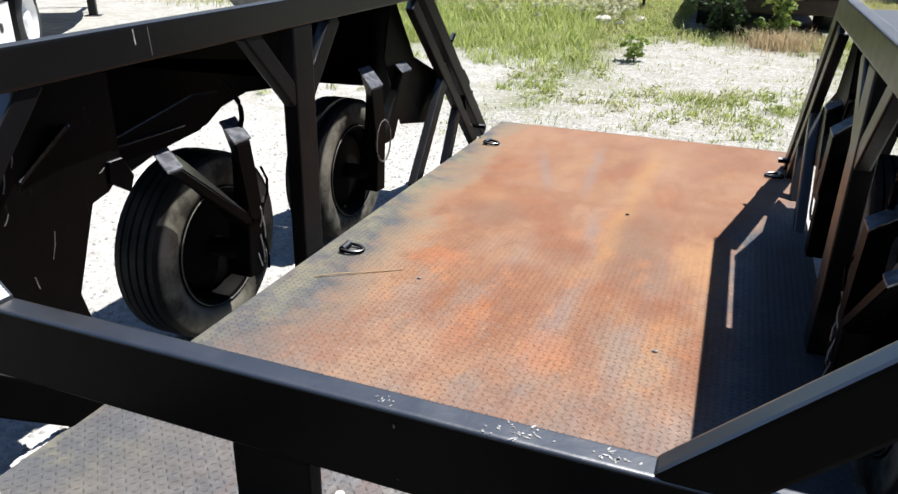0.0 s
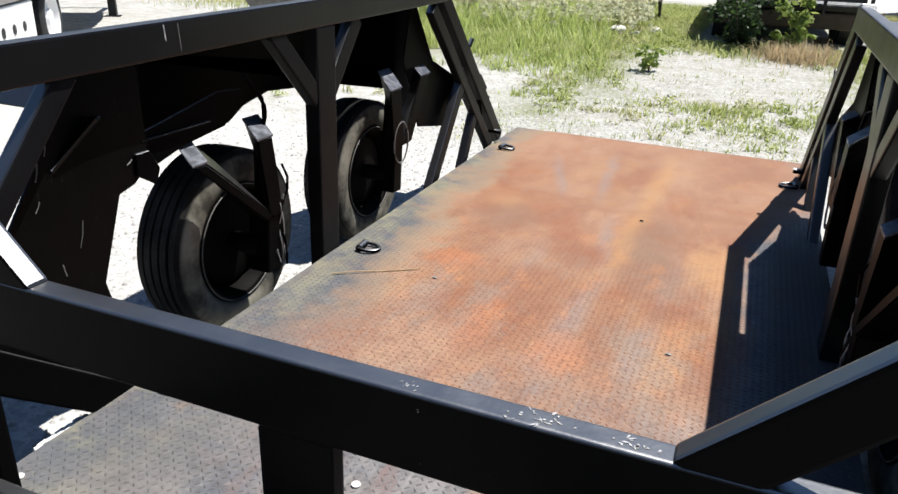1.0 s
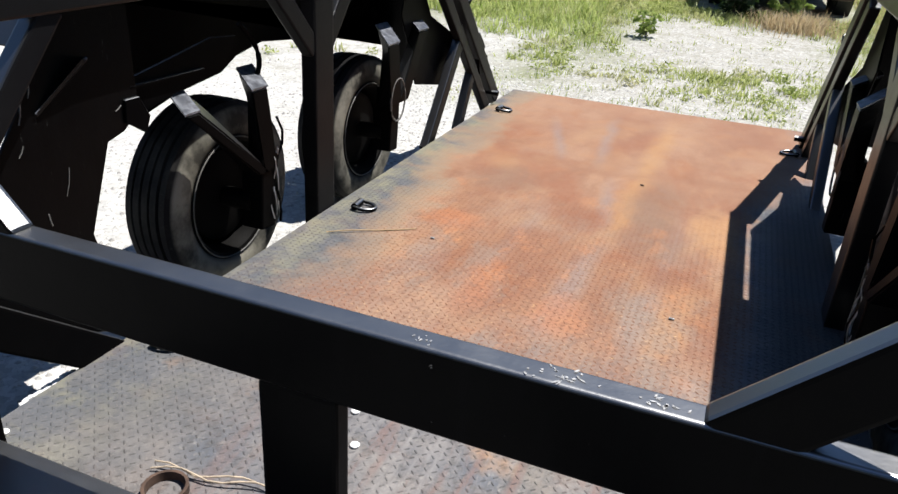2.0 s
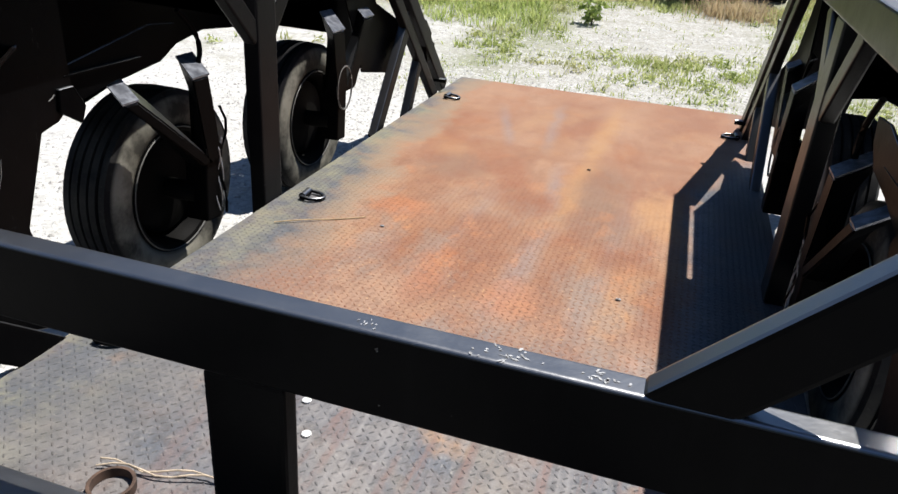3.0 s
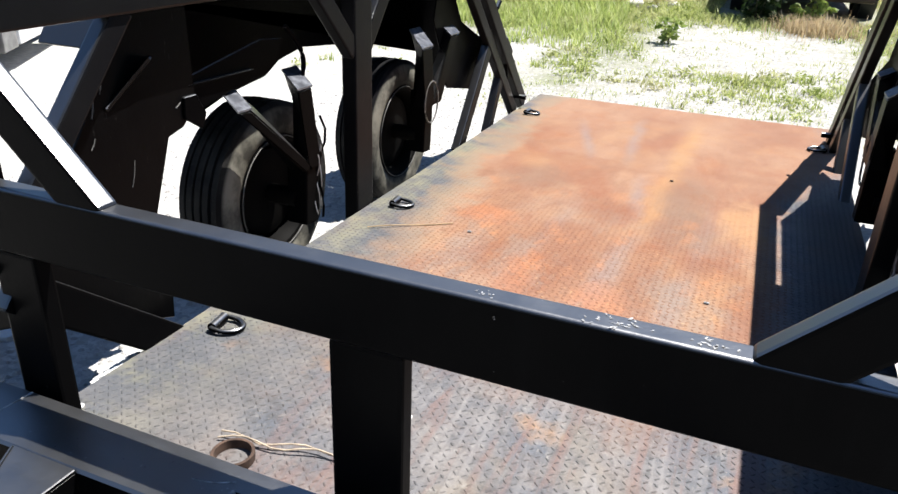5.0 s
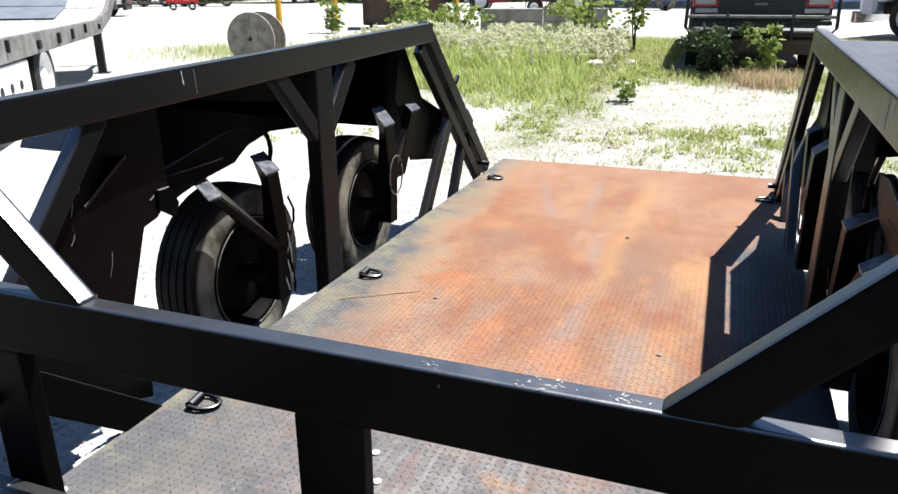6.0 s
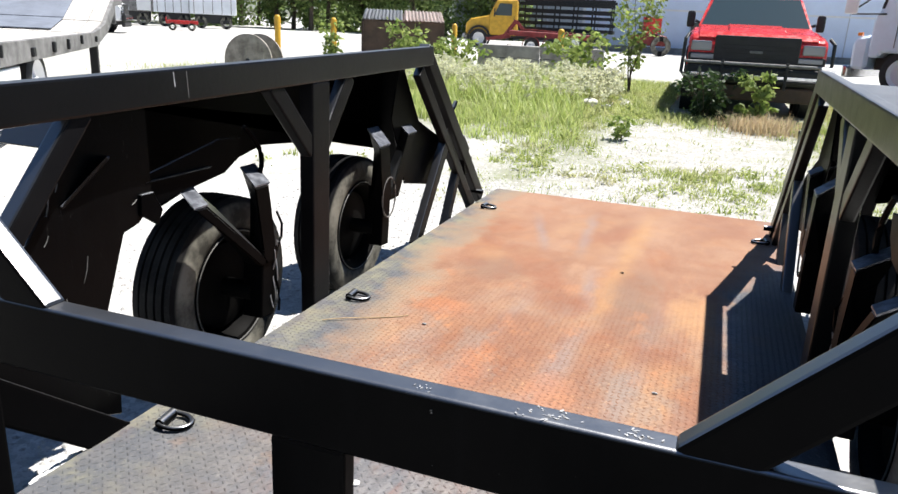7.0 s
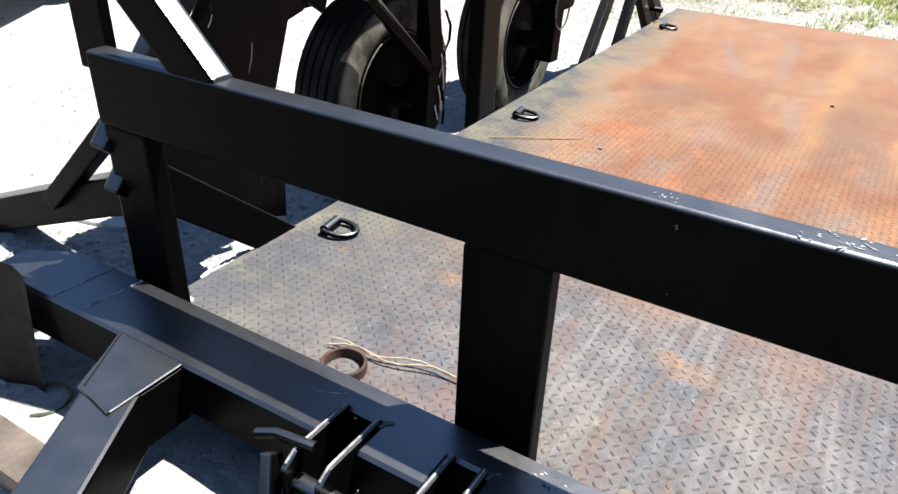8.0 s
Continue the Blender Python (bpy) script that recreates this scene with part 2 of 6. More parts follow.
    front = n.ramp(n.math("ADD", y, wob), 2.26, 2.80)
    mask = n.math("MULTIPLY", side, front)
    # right strip darkened where the side frame's shade falls, put into the plate colour
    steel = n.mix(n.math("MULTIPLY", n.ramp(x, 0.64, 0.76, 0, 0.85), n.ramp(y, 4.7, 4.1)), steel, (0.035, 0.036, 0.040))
    mask = n.math("ADD", n.math("MULTIPLY", mask, 0.92), n.ramp(n.noise(4.0, 5, 0.6, w), 0.52, 0.78, 0.0, 0.20))
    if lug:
        # lugs: darkened, so the shade at their edges is put into the colour
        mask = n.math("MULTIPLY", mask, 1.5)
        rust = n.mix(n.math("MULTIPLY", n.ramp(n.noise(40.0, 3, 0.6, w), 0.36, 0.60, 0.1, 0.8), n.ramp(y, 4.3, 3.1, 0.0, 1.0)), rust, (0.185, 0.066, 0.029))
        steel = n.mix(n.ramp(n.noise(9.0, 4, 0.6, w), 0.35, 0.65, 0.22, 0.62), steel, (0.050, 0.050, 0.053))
    m1 = n.math("MINIMUM", mask, 1.0)
    c = n.mix(m1, steel, rust)
    rim_zone = n.math("MULTIPLY", n.math("MULTIPLY", side, n.math("SUBTRACT", 1.0, side)), n.math("MULTIPLY", n.ramp(y, 2.6, 3.3, 0.15, 1.0), n.ramp(x, 0.3, -0.2, 0.0, 1.5)))
    c = n.mix(rim_zone, c, (0.290, 0.215, 0.125))
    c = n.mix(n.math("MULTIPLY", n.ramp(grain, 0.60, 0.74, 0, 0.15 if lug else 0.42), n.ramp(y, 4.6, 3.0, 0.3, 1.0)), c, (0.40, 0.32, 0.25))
    c = n.node("ShaderNodeHueSaturation", Color=c, Saturation=n.ramp(y, 2.6, 3.2, 0.86, 0.95)).outputs[0]
    n.set("Base Color", c)
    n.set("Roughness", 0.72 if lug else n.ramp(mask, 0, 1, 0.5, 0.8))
    n.bump(grain, 0.5, 0.003)
    return n.mat


def gravel():
    """Crushed white limestone, with moss, dust and trodden soil where the grass grows behind the trailer."""
    n = Nodes("limestone_gravel", (0.6, 0.58, 0.54), 0.9, 0.0, 0.2)
    w = n.world_co()
    x, y, z = n.split(w)
    tone = n.split(n.voronoi(42.0, w, "Color"))[0]
    c = n.mix(tone, (0.37, 0.365, 0.35), (0.58, 0.57, 0.545))
    c = n.mix(n.ramp(n.noise(0.7, 6, 0.6, w), 0.45, 0.7, 0, 0.6), c, (0.39, 0.38, 0.345))
    c = n.mix(n.ramp(n.noise(95.0, 3, 0.6, w), 0.56, 0.68, 0, 0.5), c, (0.16, 0.155, 0.145))
    c = n.mix(n.ramp(n.noise(0.12, 5, 0.6, w), 0.5, 0.7, 0, 0.4), c, (0.37, 0.36, 0.33))
    back = n.math("MULTIPLY", n.ramp(y, 5.6, 6.6), n.math("MAXIMUM", n.ramp(x, -2.0, -1.3), n.ramp(y, 9.0, 10.5)))
    back = n.math("MULTIPLY", back, n.ramp(n.math("ABSOLUTE", n.math("ADD", x, 1.0)), 7.5, 5.5))
    back = n.math("MULTIPLY", back, n.ramp(y, 21.0, 17.0))
    track = n.math("MULTIPLY", n.ramp(n.math("ABSOLUTE", n.math("SUBTRACT", x, 0.35)), 0.7, 1.4), n.ramp(y, 7.0, 9.2, 0.55, 1.0))
    track = n.math("MAXIMUM", track, n.ramp(y, 11.2, 12.4))
    bare = n.math("MULTIPLY", n.math("MULTIPLY", back, n.math("SUBTRACT", 1.0, track)), 0.75)
    c = n.mix(bare, c, n.mix(n.ramp(n.noise(30.0, 6, 0.75, w), 0.40, 0.62), (0.56, 0.545, 0.525), (0.25, 0.24, 0.22)))
    grown = n.math("ADD", n.math("MULTIPLY", track, 0.30), n.noise(1.1, 7, 0.68, w))
    moss = n.math("MULTIPLY", back, n.ramp(grown, 0.60, 0.84, 0.0, 0.75))
    green = n.mix(n.noise(14.0, 5, 0.7, w), (0.075, 0.105, 0.030), (0.26, 0.28, 0.12))
    c = n.mix(moss, c, green)
    speck = n.math("MULTIPLY", n.math("SUBTRACT", back, n.math("MULTIPLY", bare, 0.7)), n.ramp(n.noise(19.0, 6, 0.78, w), 0.48, 0.58, 0, 0.85))
    c = n.mix(speck, c, (0.170, 0.170, 0.115))
    worn = n.math("MULTIPLY", n.ramp(y, 5.6, 6.2), n.ramp(n.noise(5.0, 6, 0.75, w), 0.40, 0.60, 0, 0.55))
    c = n.mix(n.math("MULTIPLY", worn, n.ramp(y, 21.0, 17.0)), c, (0.25, 0.24, 0.19))
    n.set("Base Color", c)
    n.bump(n.noise(110.0, 4, 0.65, w), 0.5, 0.006, n.bump(n.noise(8.0, 5, 0.6, w), 0.10, 0.03))
    return n.mat


def rubber():
    n = Nodes("tyre_rubber", (0.022, 0.022, 0.023), 0.62, 0.0, 0.10)
    w = n.world_co()
    c = n.mix(n.ramp(n.noise(4.0, 6, 0.65, w), 0.42, 0.7), (0.006, 0.006, 0.007), (0.032, 0.031, 0.028))
    c = n.mix(n.ramp(n.noise(70.0, 4, 0.6, w), 0.60, 0.74, 0, 0.35), c, (0.06, 0.057, 0.05))
    ox, oy, oz = n.split()
    rim_side = n.math("MULTIPLY", n.ramp(n.math("ABSOLUTE", ox), 0.086, 0.093), n.ramp(n.noise(6.0, 5, 0.65, w), 0.38, 0.60, 0.14, 0.75))
    c = n.mix(rim_side, c, (0.29, 0.275, 0.225))
    n.set("Base Color", c)
    n.bump(n.noise(120.0, 3, 0.6, w), 0.2, 0.002)
    return n.mat


def plain(name, base, rough=0.6, metal=0.0, vary=0.25, scale=6.0, bump=0.1):
    n = Nodes(name, base, rough, metal)
    w = n.co
    dark = tuple(v * (1 - vary) for v in base)
    lite = tuple(min(1.0, v * (1 + vary * 0.6)) for v in base)
    c = n.mix(n.ramp(n.noise(scale, 6, 0.62, w), 0.35, 0.68), dark, lite)
    c = n.mix(n.ramp(n.noise(scale * 9, 4, 0.6, w), 0.58, 0.75, 0, vary), c, tuple(v * 0.55 for v in base))
    n.set("Base Color", c)
    n.set("Roughness", n.ramp(n.noise(scale * 3, 4, 0.5, w), 0.3, 0.7, max(0.03, rough - 0.08), min(1, rough + 0.1)))
    if bump:
        n.bump(n.noise(scale * 12, 4, 0.6, w), bump, 0.005)
    return n.mat


def leafy(name, base, alt, dry=None):
    n = Nodes(name, base, 0.55)
    r = n.island()
    c = n.mix(r, base, alt)
    if dry:
        c = n.mix(n.ramp(n.noise(0.9, 4, 0.6, n.world_co()), 0.5, 0.68, 0, 0.8), c, dry)
    n.set("Base Color", c)
    n.b.inputs["Subsurface Weight"].default_value = 0.0
    tr = n.t.nodes.new("ShaderNodeBsdfTranslucent")
    n.t.links.new(c, tr.inputs["Color"])
    ad = n.t.nodes.new("ShaderNodeMixShader")
    ad.inputs[0].default_value = 0.5
    out = n.t.nodes["Material Output"]
    n.t.links.new(n.b.outputs[0], ad.inputs[1])
    n.t.links.new(tr.outputs[0], ad.inputs[2])
    n.t.links.new(ad.outputs[0], out.inputs["Surface"])
    return n.mat


def glassy(name, base, rough=0.04):
    n = Nodes(name, base, rough, 0.0, 0.9)
    return n.mat


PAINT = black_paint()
# lighter copy of the black paint, the left frame's sunlight put into its colour
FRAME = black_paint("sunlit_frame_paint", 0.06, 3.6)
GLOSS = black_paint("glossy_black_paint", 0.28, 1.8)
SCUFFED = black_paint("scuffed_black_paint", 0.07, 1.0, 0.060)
AMBER = plain("amber_lens", (0.75, 0.22, 0.03), 0.25, 0, 0.1, 10, 0)
LITSTEEL = lit_metal()
PRIMER = weld_white()
DECK = rusty_deck()
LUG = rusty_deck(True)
GRAVEL = gravel()
RUBBER = rubber()
RIM = matt_rim()
GREYRIM = plain("scuffed_rim_edge", (0.14, 0.135, 0.125), 0.6, 0.0, 0.5, 18)
RUST = plain("brown_rusted_steel", (0.085, 0.050, 0.034), 0.85, 0.0, 0.5, 25)
STEEL = plain("grey_galvanised_steel", (0.36, 0.37, 0.38), 0.45, 0.5, 0.3, 8)


# ---- mesh helpers ----
def finish(name, bm, material, parent=None, label="", smooth=False, sharp=35):
    me = bpy.data.meshes.new(name)
    bmesh.ops.recalc_face_normals(bm, faces=bm.faces)
    bm.to_mesh(me)
    bm.free()
    for m in material if isinstance(material, (list, tuple)) else [material]:
        me.materials.append(m)
    if smooth:
        me.shade_smooth()
        me.set_sharp_from_angle(angle=radians(sharp))
    ob = new(name, me)
    if parent is not None:
        ob.parent = parent
    if label:
        ob["label"] = label
    return ob


def part(name, bm, material, parent, label="", smooth=False, sharp=35):
    return finish(name, bm, material, parent, label, smooth, sharp)


def thing(name, label, category, at=(0, 0, 0), turn=0.0, group=""):
    ob = new(name)
    ob.matrix_basis = pose(*at, 0, 0, turn)
    ob.empty_display_size = 0.2
    return tagged(ob, label, category, group)


def box(lo, hi, bevel=0.004, bm=None, segments=2):
    bm = bm or bmesh.new()
    m = Matrix.Translation([(a + b) / 2 for a, b in zip(lo, hi)]) @ Matrix.Diagonal([abs(b - a) for a, b in zip(lo, hi)] + [1])
    new_b = bmesh.new()
    bmesh.ops.create_cube(new_b, size=1.0, matrix=m)
    if bevel:
        bmesh.ops.bevel(new_b, geom=new_b.edges[:], offset=bevel, segments=segments, affect="EDGES", profile=0.5 if segments > 2 else 0.6)
    return merge(bm, new_b)


def merge(bm, other):
    tmp = bpy.data.meshes.new("tmp")
    other.to_mesh(tmp)
    other.free()
    bm.from_mesh(tmp)
    bpy.data.meshes.remove(tmp)
    return bm


def bar(a, b, width, depth, side=(1, 0, 0), bevel=0.006, bm=None, ends=(0.0, 0.0)):
    """A rectangular tube from a to b: depth along side, width across both."""
    a, b = Vector(a), Vector(b)
    ax = (b - a).normalized()
    a, b = a - ax * ends[0], b + ax * ends[1]
    s = (Vector(side) - ax * ax.dot(Vector(side))).normalized()
    u = ax.cross(s)
    m = Matrix((s, u, ax)).transposed().to_4x4()
    m.translation = (a + b) / 2
    nb = bmesh.new()
    bmesh.ops.create_cube(nb, size=1.0, matrix=m @ Matrix.Diagonal((depth, width, (b - a).length, 1)))
    if bevel:
        bmesh.ops.bevel(nb, geom=nb.edges[:], offset=bevel, segments=2, affect="EDGES", profile=0.6)
    return merge(bm or bmesh.new(), nb)


def rod(points, radius, sides=8, bm=None, closed=False):
    """A round rod or cable along a line of points."""
    bm = bm or bmesh.new()
    pts = [Vector(p) for p in points]
    n = len(pts)
    rings = []
    for i, p in enumerate(pts):
        before = pts[(i - 1) % n] if closed or i else p
        after = pts[(i + 1) % n] if closed or i < n - 1 else p
        ax = (after - before).normalized()
        s = ax.orthogonal().normalized() if abs(ax.z) > 0.95 else ax.cross(Vector((0, 0, 1))).normalized()
        u = ax.cross(s)
        r = radius[i] if isinstance(radius, (list, tuple)) else radius
        rings.append([bm.verts.new(p + (s * math.cos(k * math.tau / sides) + u * math.sin(k * math.tau / sides)) * r) for k in range(sides)])
    for i in range(n if closed else n - 1):
        A, B = rings[i], rings[(i + 1) % n]
        for k in range(sides):
            bm.faces.new((A[k], A[(k + 1) % sides], B[(k + 1) % sides], B[k]))
    if not closed:
        bm.faces.new(rings[0][::-1])
        bm.faces.new(rings[-1])
    return bm


def lathe(profile, centre=(0, 0, 0), axis="x", steps=40, bm=None, close=False):
    """Turns (along, radius) pairs round an axis."""
    bm = bm or bmesh.new()
    c = Vector(centre)
    rows = []
    for along, r in profile:
        row = []
        for k in range(steps):
            a = k * math.tau / steps
            u, v = r * math.cos(a), r * math.sin(a)
            p = {"x": (along, u, v), "y": (u, along, v), "z": (u, v, along)}[axis]
            row.append(bm.verts.new(c + Vector(p)))
        rows.append(row)
    pairs = list(zip(rows, rows[1:])) + ([(rows[-1], rows[0])] if close else [])
    for A, B in pairs:
        for k in range(steps):
            bm.faces.new((A[k], A[(k + 1) % steps], B[(k + 1) % steps], B[k]))
    return bm


def slab(outline, lo, hi, axis="x", bevel=0.003, bm=None):
    """A flat plate: an outline in the two other axes, from lo to hi along axis."""
    nb = bmesh.new()
    def at(p, v):
        return {"x": (v, p[0], p[1]), "y": (p[0], v, p[1]), "z": (p[0], p[1], v)}[axis]
    A = [nb.verts.new(at(p, lo)) for p in outline]
    B = [nb.verts.new(at(p, hi)) for p in outline]
    nb.faces.new(A)
    nb.faces.new(B[::-1])
    for i in range(len(A)):
        j = (i + 1) % len(A)
        nb.faces.new((A[i], B[i], B[j], A[j]))
    bmesh.ops.recalc_face_normals(nb, faces=nb.faces)
    if bevel:
        bmesh.ops.bevel(nb, geom=nb.edges[:], offset=bevel, segments=1, affect="EDGES")
    return merge(bm or bmesh.new(), nb)


def smooth01(a, b, v):
    t = min(1.0, max(0.0, (v - a) / (b - a)))
    return t * t * (3 - 2 * t)


def ground_z(x, y):
    """The yard rises gently away from the trailer."""
    near = 0.012 * noise.noise(Vector((x * 0.6, y * 0.6, 0.3))) if math.hypot(x, y - 3) < 40 else 0.0
    dip = -0.06 * (1 - smooth01(4.5, 9.0, math.hypot(x, y - 3))) * smooth01(1.6, 2.5, y)
    dip += 0.05 * math.exp(-((x + 0.62) ** 2 + (y - 1.42) ** 2) / 0.07)
    return dip + 0.25 * smooth01(7.5, 20, y) + near * smooth01(0.2, 1.2, max(abs(x) - 1.5, y - 6.2, 0.0))


# ---- ground ----
def build_ground():
    bm = bmesh.new()
    radii = [0.0, 0.6, 1.0, 1.2, 1.35, 1.5, 1.65, 1.8, 1.95, 2.1, 2.4, 2.7, 3, 3.3, 3.6, 4, 4.4, 5, 5.5, 6, 7, 8, 9, 10, 11, 12, 13, 14, 15, 16, 18, 20, 22, 25, 30, 40, 60, 100, 200, 500, 1800]
    steps = 96
    rows = []
    for r in radii:
        if r == 0:
            rows.append([bm.verts.new((0, 3, ground_z(0, 3)))])
            continue
        rows.append([])
        for k in range(steps):
            x, y = r * math.cos(k * math.tau / steps), 3 + r * math.sin(k * math.tau / steps)
            rows[-1].append(bm.verts.new((x, y, ground_z(x, y))))
    for A, B in zip(rows, rows[1:]):
        for k in range(steps):
            j = (k + 1) % steps
            if len(A) == 1:
                bm.faces.new((A[0], B[k], B[j]))
            else:
                bm.faces.new((A[k], B[k], B[j], A[j]))
    ob = finish("ground", bm, GRAVEL, smooth=True, sharp=180)
    return tagged(ob, "sunlit white crushed limestone gravel yard", "ground", kind="structure")


build_ground()

# ---- trailer ----
D = 0.14           # deck height
XL, XR = -0.965, 0.945    # deck edges
trailer = thing("trailer", "black steel implement trailer with rusty tread-plate deck", "trailer", (0, 0, 0))


def build_deck():
    y0, y1 = 1.704, 5.84
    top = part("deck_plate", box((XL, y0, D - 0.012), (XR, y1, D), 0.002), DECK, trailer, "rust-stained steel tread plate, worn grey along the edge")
    # raised tread lugs in alternating directions
    pitch, length, width, high = 0.0215, 0.0158, 0.0056, 0.0009
    nx, ny = int((XR - XL - 0.03) / pitch), int((y1 - y0 - 0.03) / pitch)
    base = np.array([(-0.5, 0, 0), (-0.28, -0.5, 0.0), (0.28, -0.5, 0.0), (0.5, 0, 0), (0.28, 0.5, 0.0), (-0.28, 0.5, 0.0), (-0.3, 0, 1), (0.3, 0, 1)])
    base = base * (length, width, 1.0)
    faces = [(0, 1, 6), (1, 2, 7, 6), (2, 3, 7), (3, 4, 7), (4, 5, 6, 7), (5, 0, 6)]
    verts, out = [], []
    for i in range(nx):
        for j in range(ny):
            a = math.pi / 4 if (i + j) % 2 else -math.pi / 4
            c, s = math.cos(a), math.sin(a)
            at = np.array((XL + 0.03 + i * pitch, y0 + 0.03 + j * pitch, D))
            k_high = high * (1.7 - 1.35 * smooth01(3.2, 4.4, at[1]))
            v = (base * (1, 1, k_high)) @ np.array(((c, s, 0), (-s, c, 0), (0, 0, 1))) + at
            k = len(verts) * 8
            verts.append(v)
            out += [tuple(q + k for q in f) for f in faces]
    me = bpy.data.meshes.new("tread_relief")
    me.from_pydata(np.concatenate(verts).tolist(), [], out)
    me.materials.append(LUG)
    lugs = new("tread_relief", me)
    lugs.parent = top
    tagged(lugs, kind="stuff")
    # edge channels and cross members under the plate
    for x in (XL + 0.02, XR - 0.02):
        part("deck_edge", box((x - 0.02, y0, D - 0.105), (x + 0.02, y1, D - 0.0145), 0.003), PAINT, trailer)
    for i in range(9):
        y = y0 + 0.05 + i * 0.515
        part("cross_member", box((XL + 0.045, y - 0.03, D - 0.10), (XR - 0.045, y + 0.03, D - 0.0145), 0.003), PAINT, trailer)


def tie_ring(x, y, turn=0.0, parent=trailer):
    """A flat oval loop lying inwards on the deck, held by a short tube at the edge."""
    pts = []
    for k in range(19):
        a = math.pi * (k / 18 - 0.5)
        pts.append((0.020 + 0.052 * math.cos(a), 0.040 * math.sin(a), 0.010 + 0.003 * (1 - math.cos(a))))
    pts = [(-0.004, -0.040, 0.016)] + pts + [(-0.004, 0.040, 0.016)]
    ob = part("tie_down_ring", rod(pts, 0.0075, 10, closed=True), PAINT, parent, "black forged tie-down ring", True, 60)
    ob.matrix_basis = pose(x, y, D, 0, 0, turn)
    part("ring_clip", rod([(-0.004, -0.034, 0.016), (-0.004, 0.034, 0.016)], 0.0145, 14), PAINT, ob, "", True, 40)


SIDE_W = 0.06


def arm_mesh(X, dy, y_out, y_in, w, z_out, z_in, y_b, z_b):
    """A square tube, cut to a slope at its top, leaning from its top to (y_b, z_b)."""
    xo, xi = X(0.128), X(0.018)
    bm = bmesh.new()
    top = [(xo, y_out - w / 2, z_out), (xo, y_out + w / 2, z_out), (xi, y_in + w / 2, z_in), (xi, y_in - w / 2, z_in)]
    low = [(xo, y_b - w / 2, z_b), (xo, y_b + w / 2, z_b), (xi, y_b + w / 2, z_b), (xi, y_b - w / 2, z_b)]
    # the tube narrows to its inner wall a little below the end plate
    f, xn = 0.26, X(0.090)
    mid = [(xn if k < 2 else xi, p[1] + (q[1] - p[1]) * f, p[2] + (q[2] - p[2]) * f) for k, (p, q) in enumerate(zip(top, low))]
    low = [(xn if k < 2 else xi, y, z) for k, (x, y, z) in enumerate(low)]
    T, M, L = [[bm.verts.new((x, y + dy, z)) for x, y, z in ring] for ring in (top, mid, low)]
    bm.faces.new(T)
    bm.faces.new(L[::-1])
    for A, B in ((T, M), (M, L)):
        for i in range(4):
            j = (i + 1) % 4
            bm.faces.new((A[i], B[i], B[j], A[j]))
    bmesh.ops.recalc_face_normals(bm, faces=bm.faces)
    bmesh.ops.bevel(bm, geom=bm.edges[:], offset=0.006, segments=2, affect="EDGES")
    return bm


def plate_mesh(X, dy, y_out, y_in, w, z_out, z_in):
    xo, xi = X(0.130), X(0.016)
    bm = bmesh.new()
    rows = []
    for lift in (0.001, 0.007):
        rows.append([bm.verts.new(v) for v in ((xo, y_out - w / 2 + dy, z_out + lift), (xo, y_out + w / 2 + dy, z_out + lift), (xi, y_in + w / 2 + dy, z_in + lift), (xi, y_in - w / 2 + dy, z_in + lift))])
    A, B = rows
    bm.faces.new(A)
    bm.faces.new(B[::-1])
    for i in range(4):
        bm.faces.new((A[i], B[i], B[(i + 1) % 4], A[(i + 1) % 4]))
    return bm


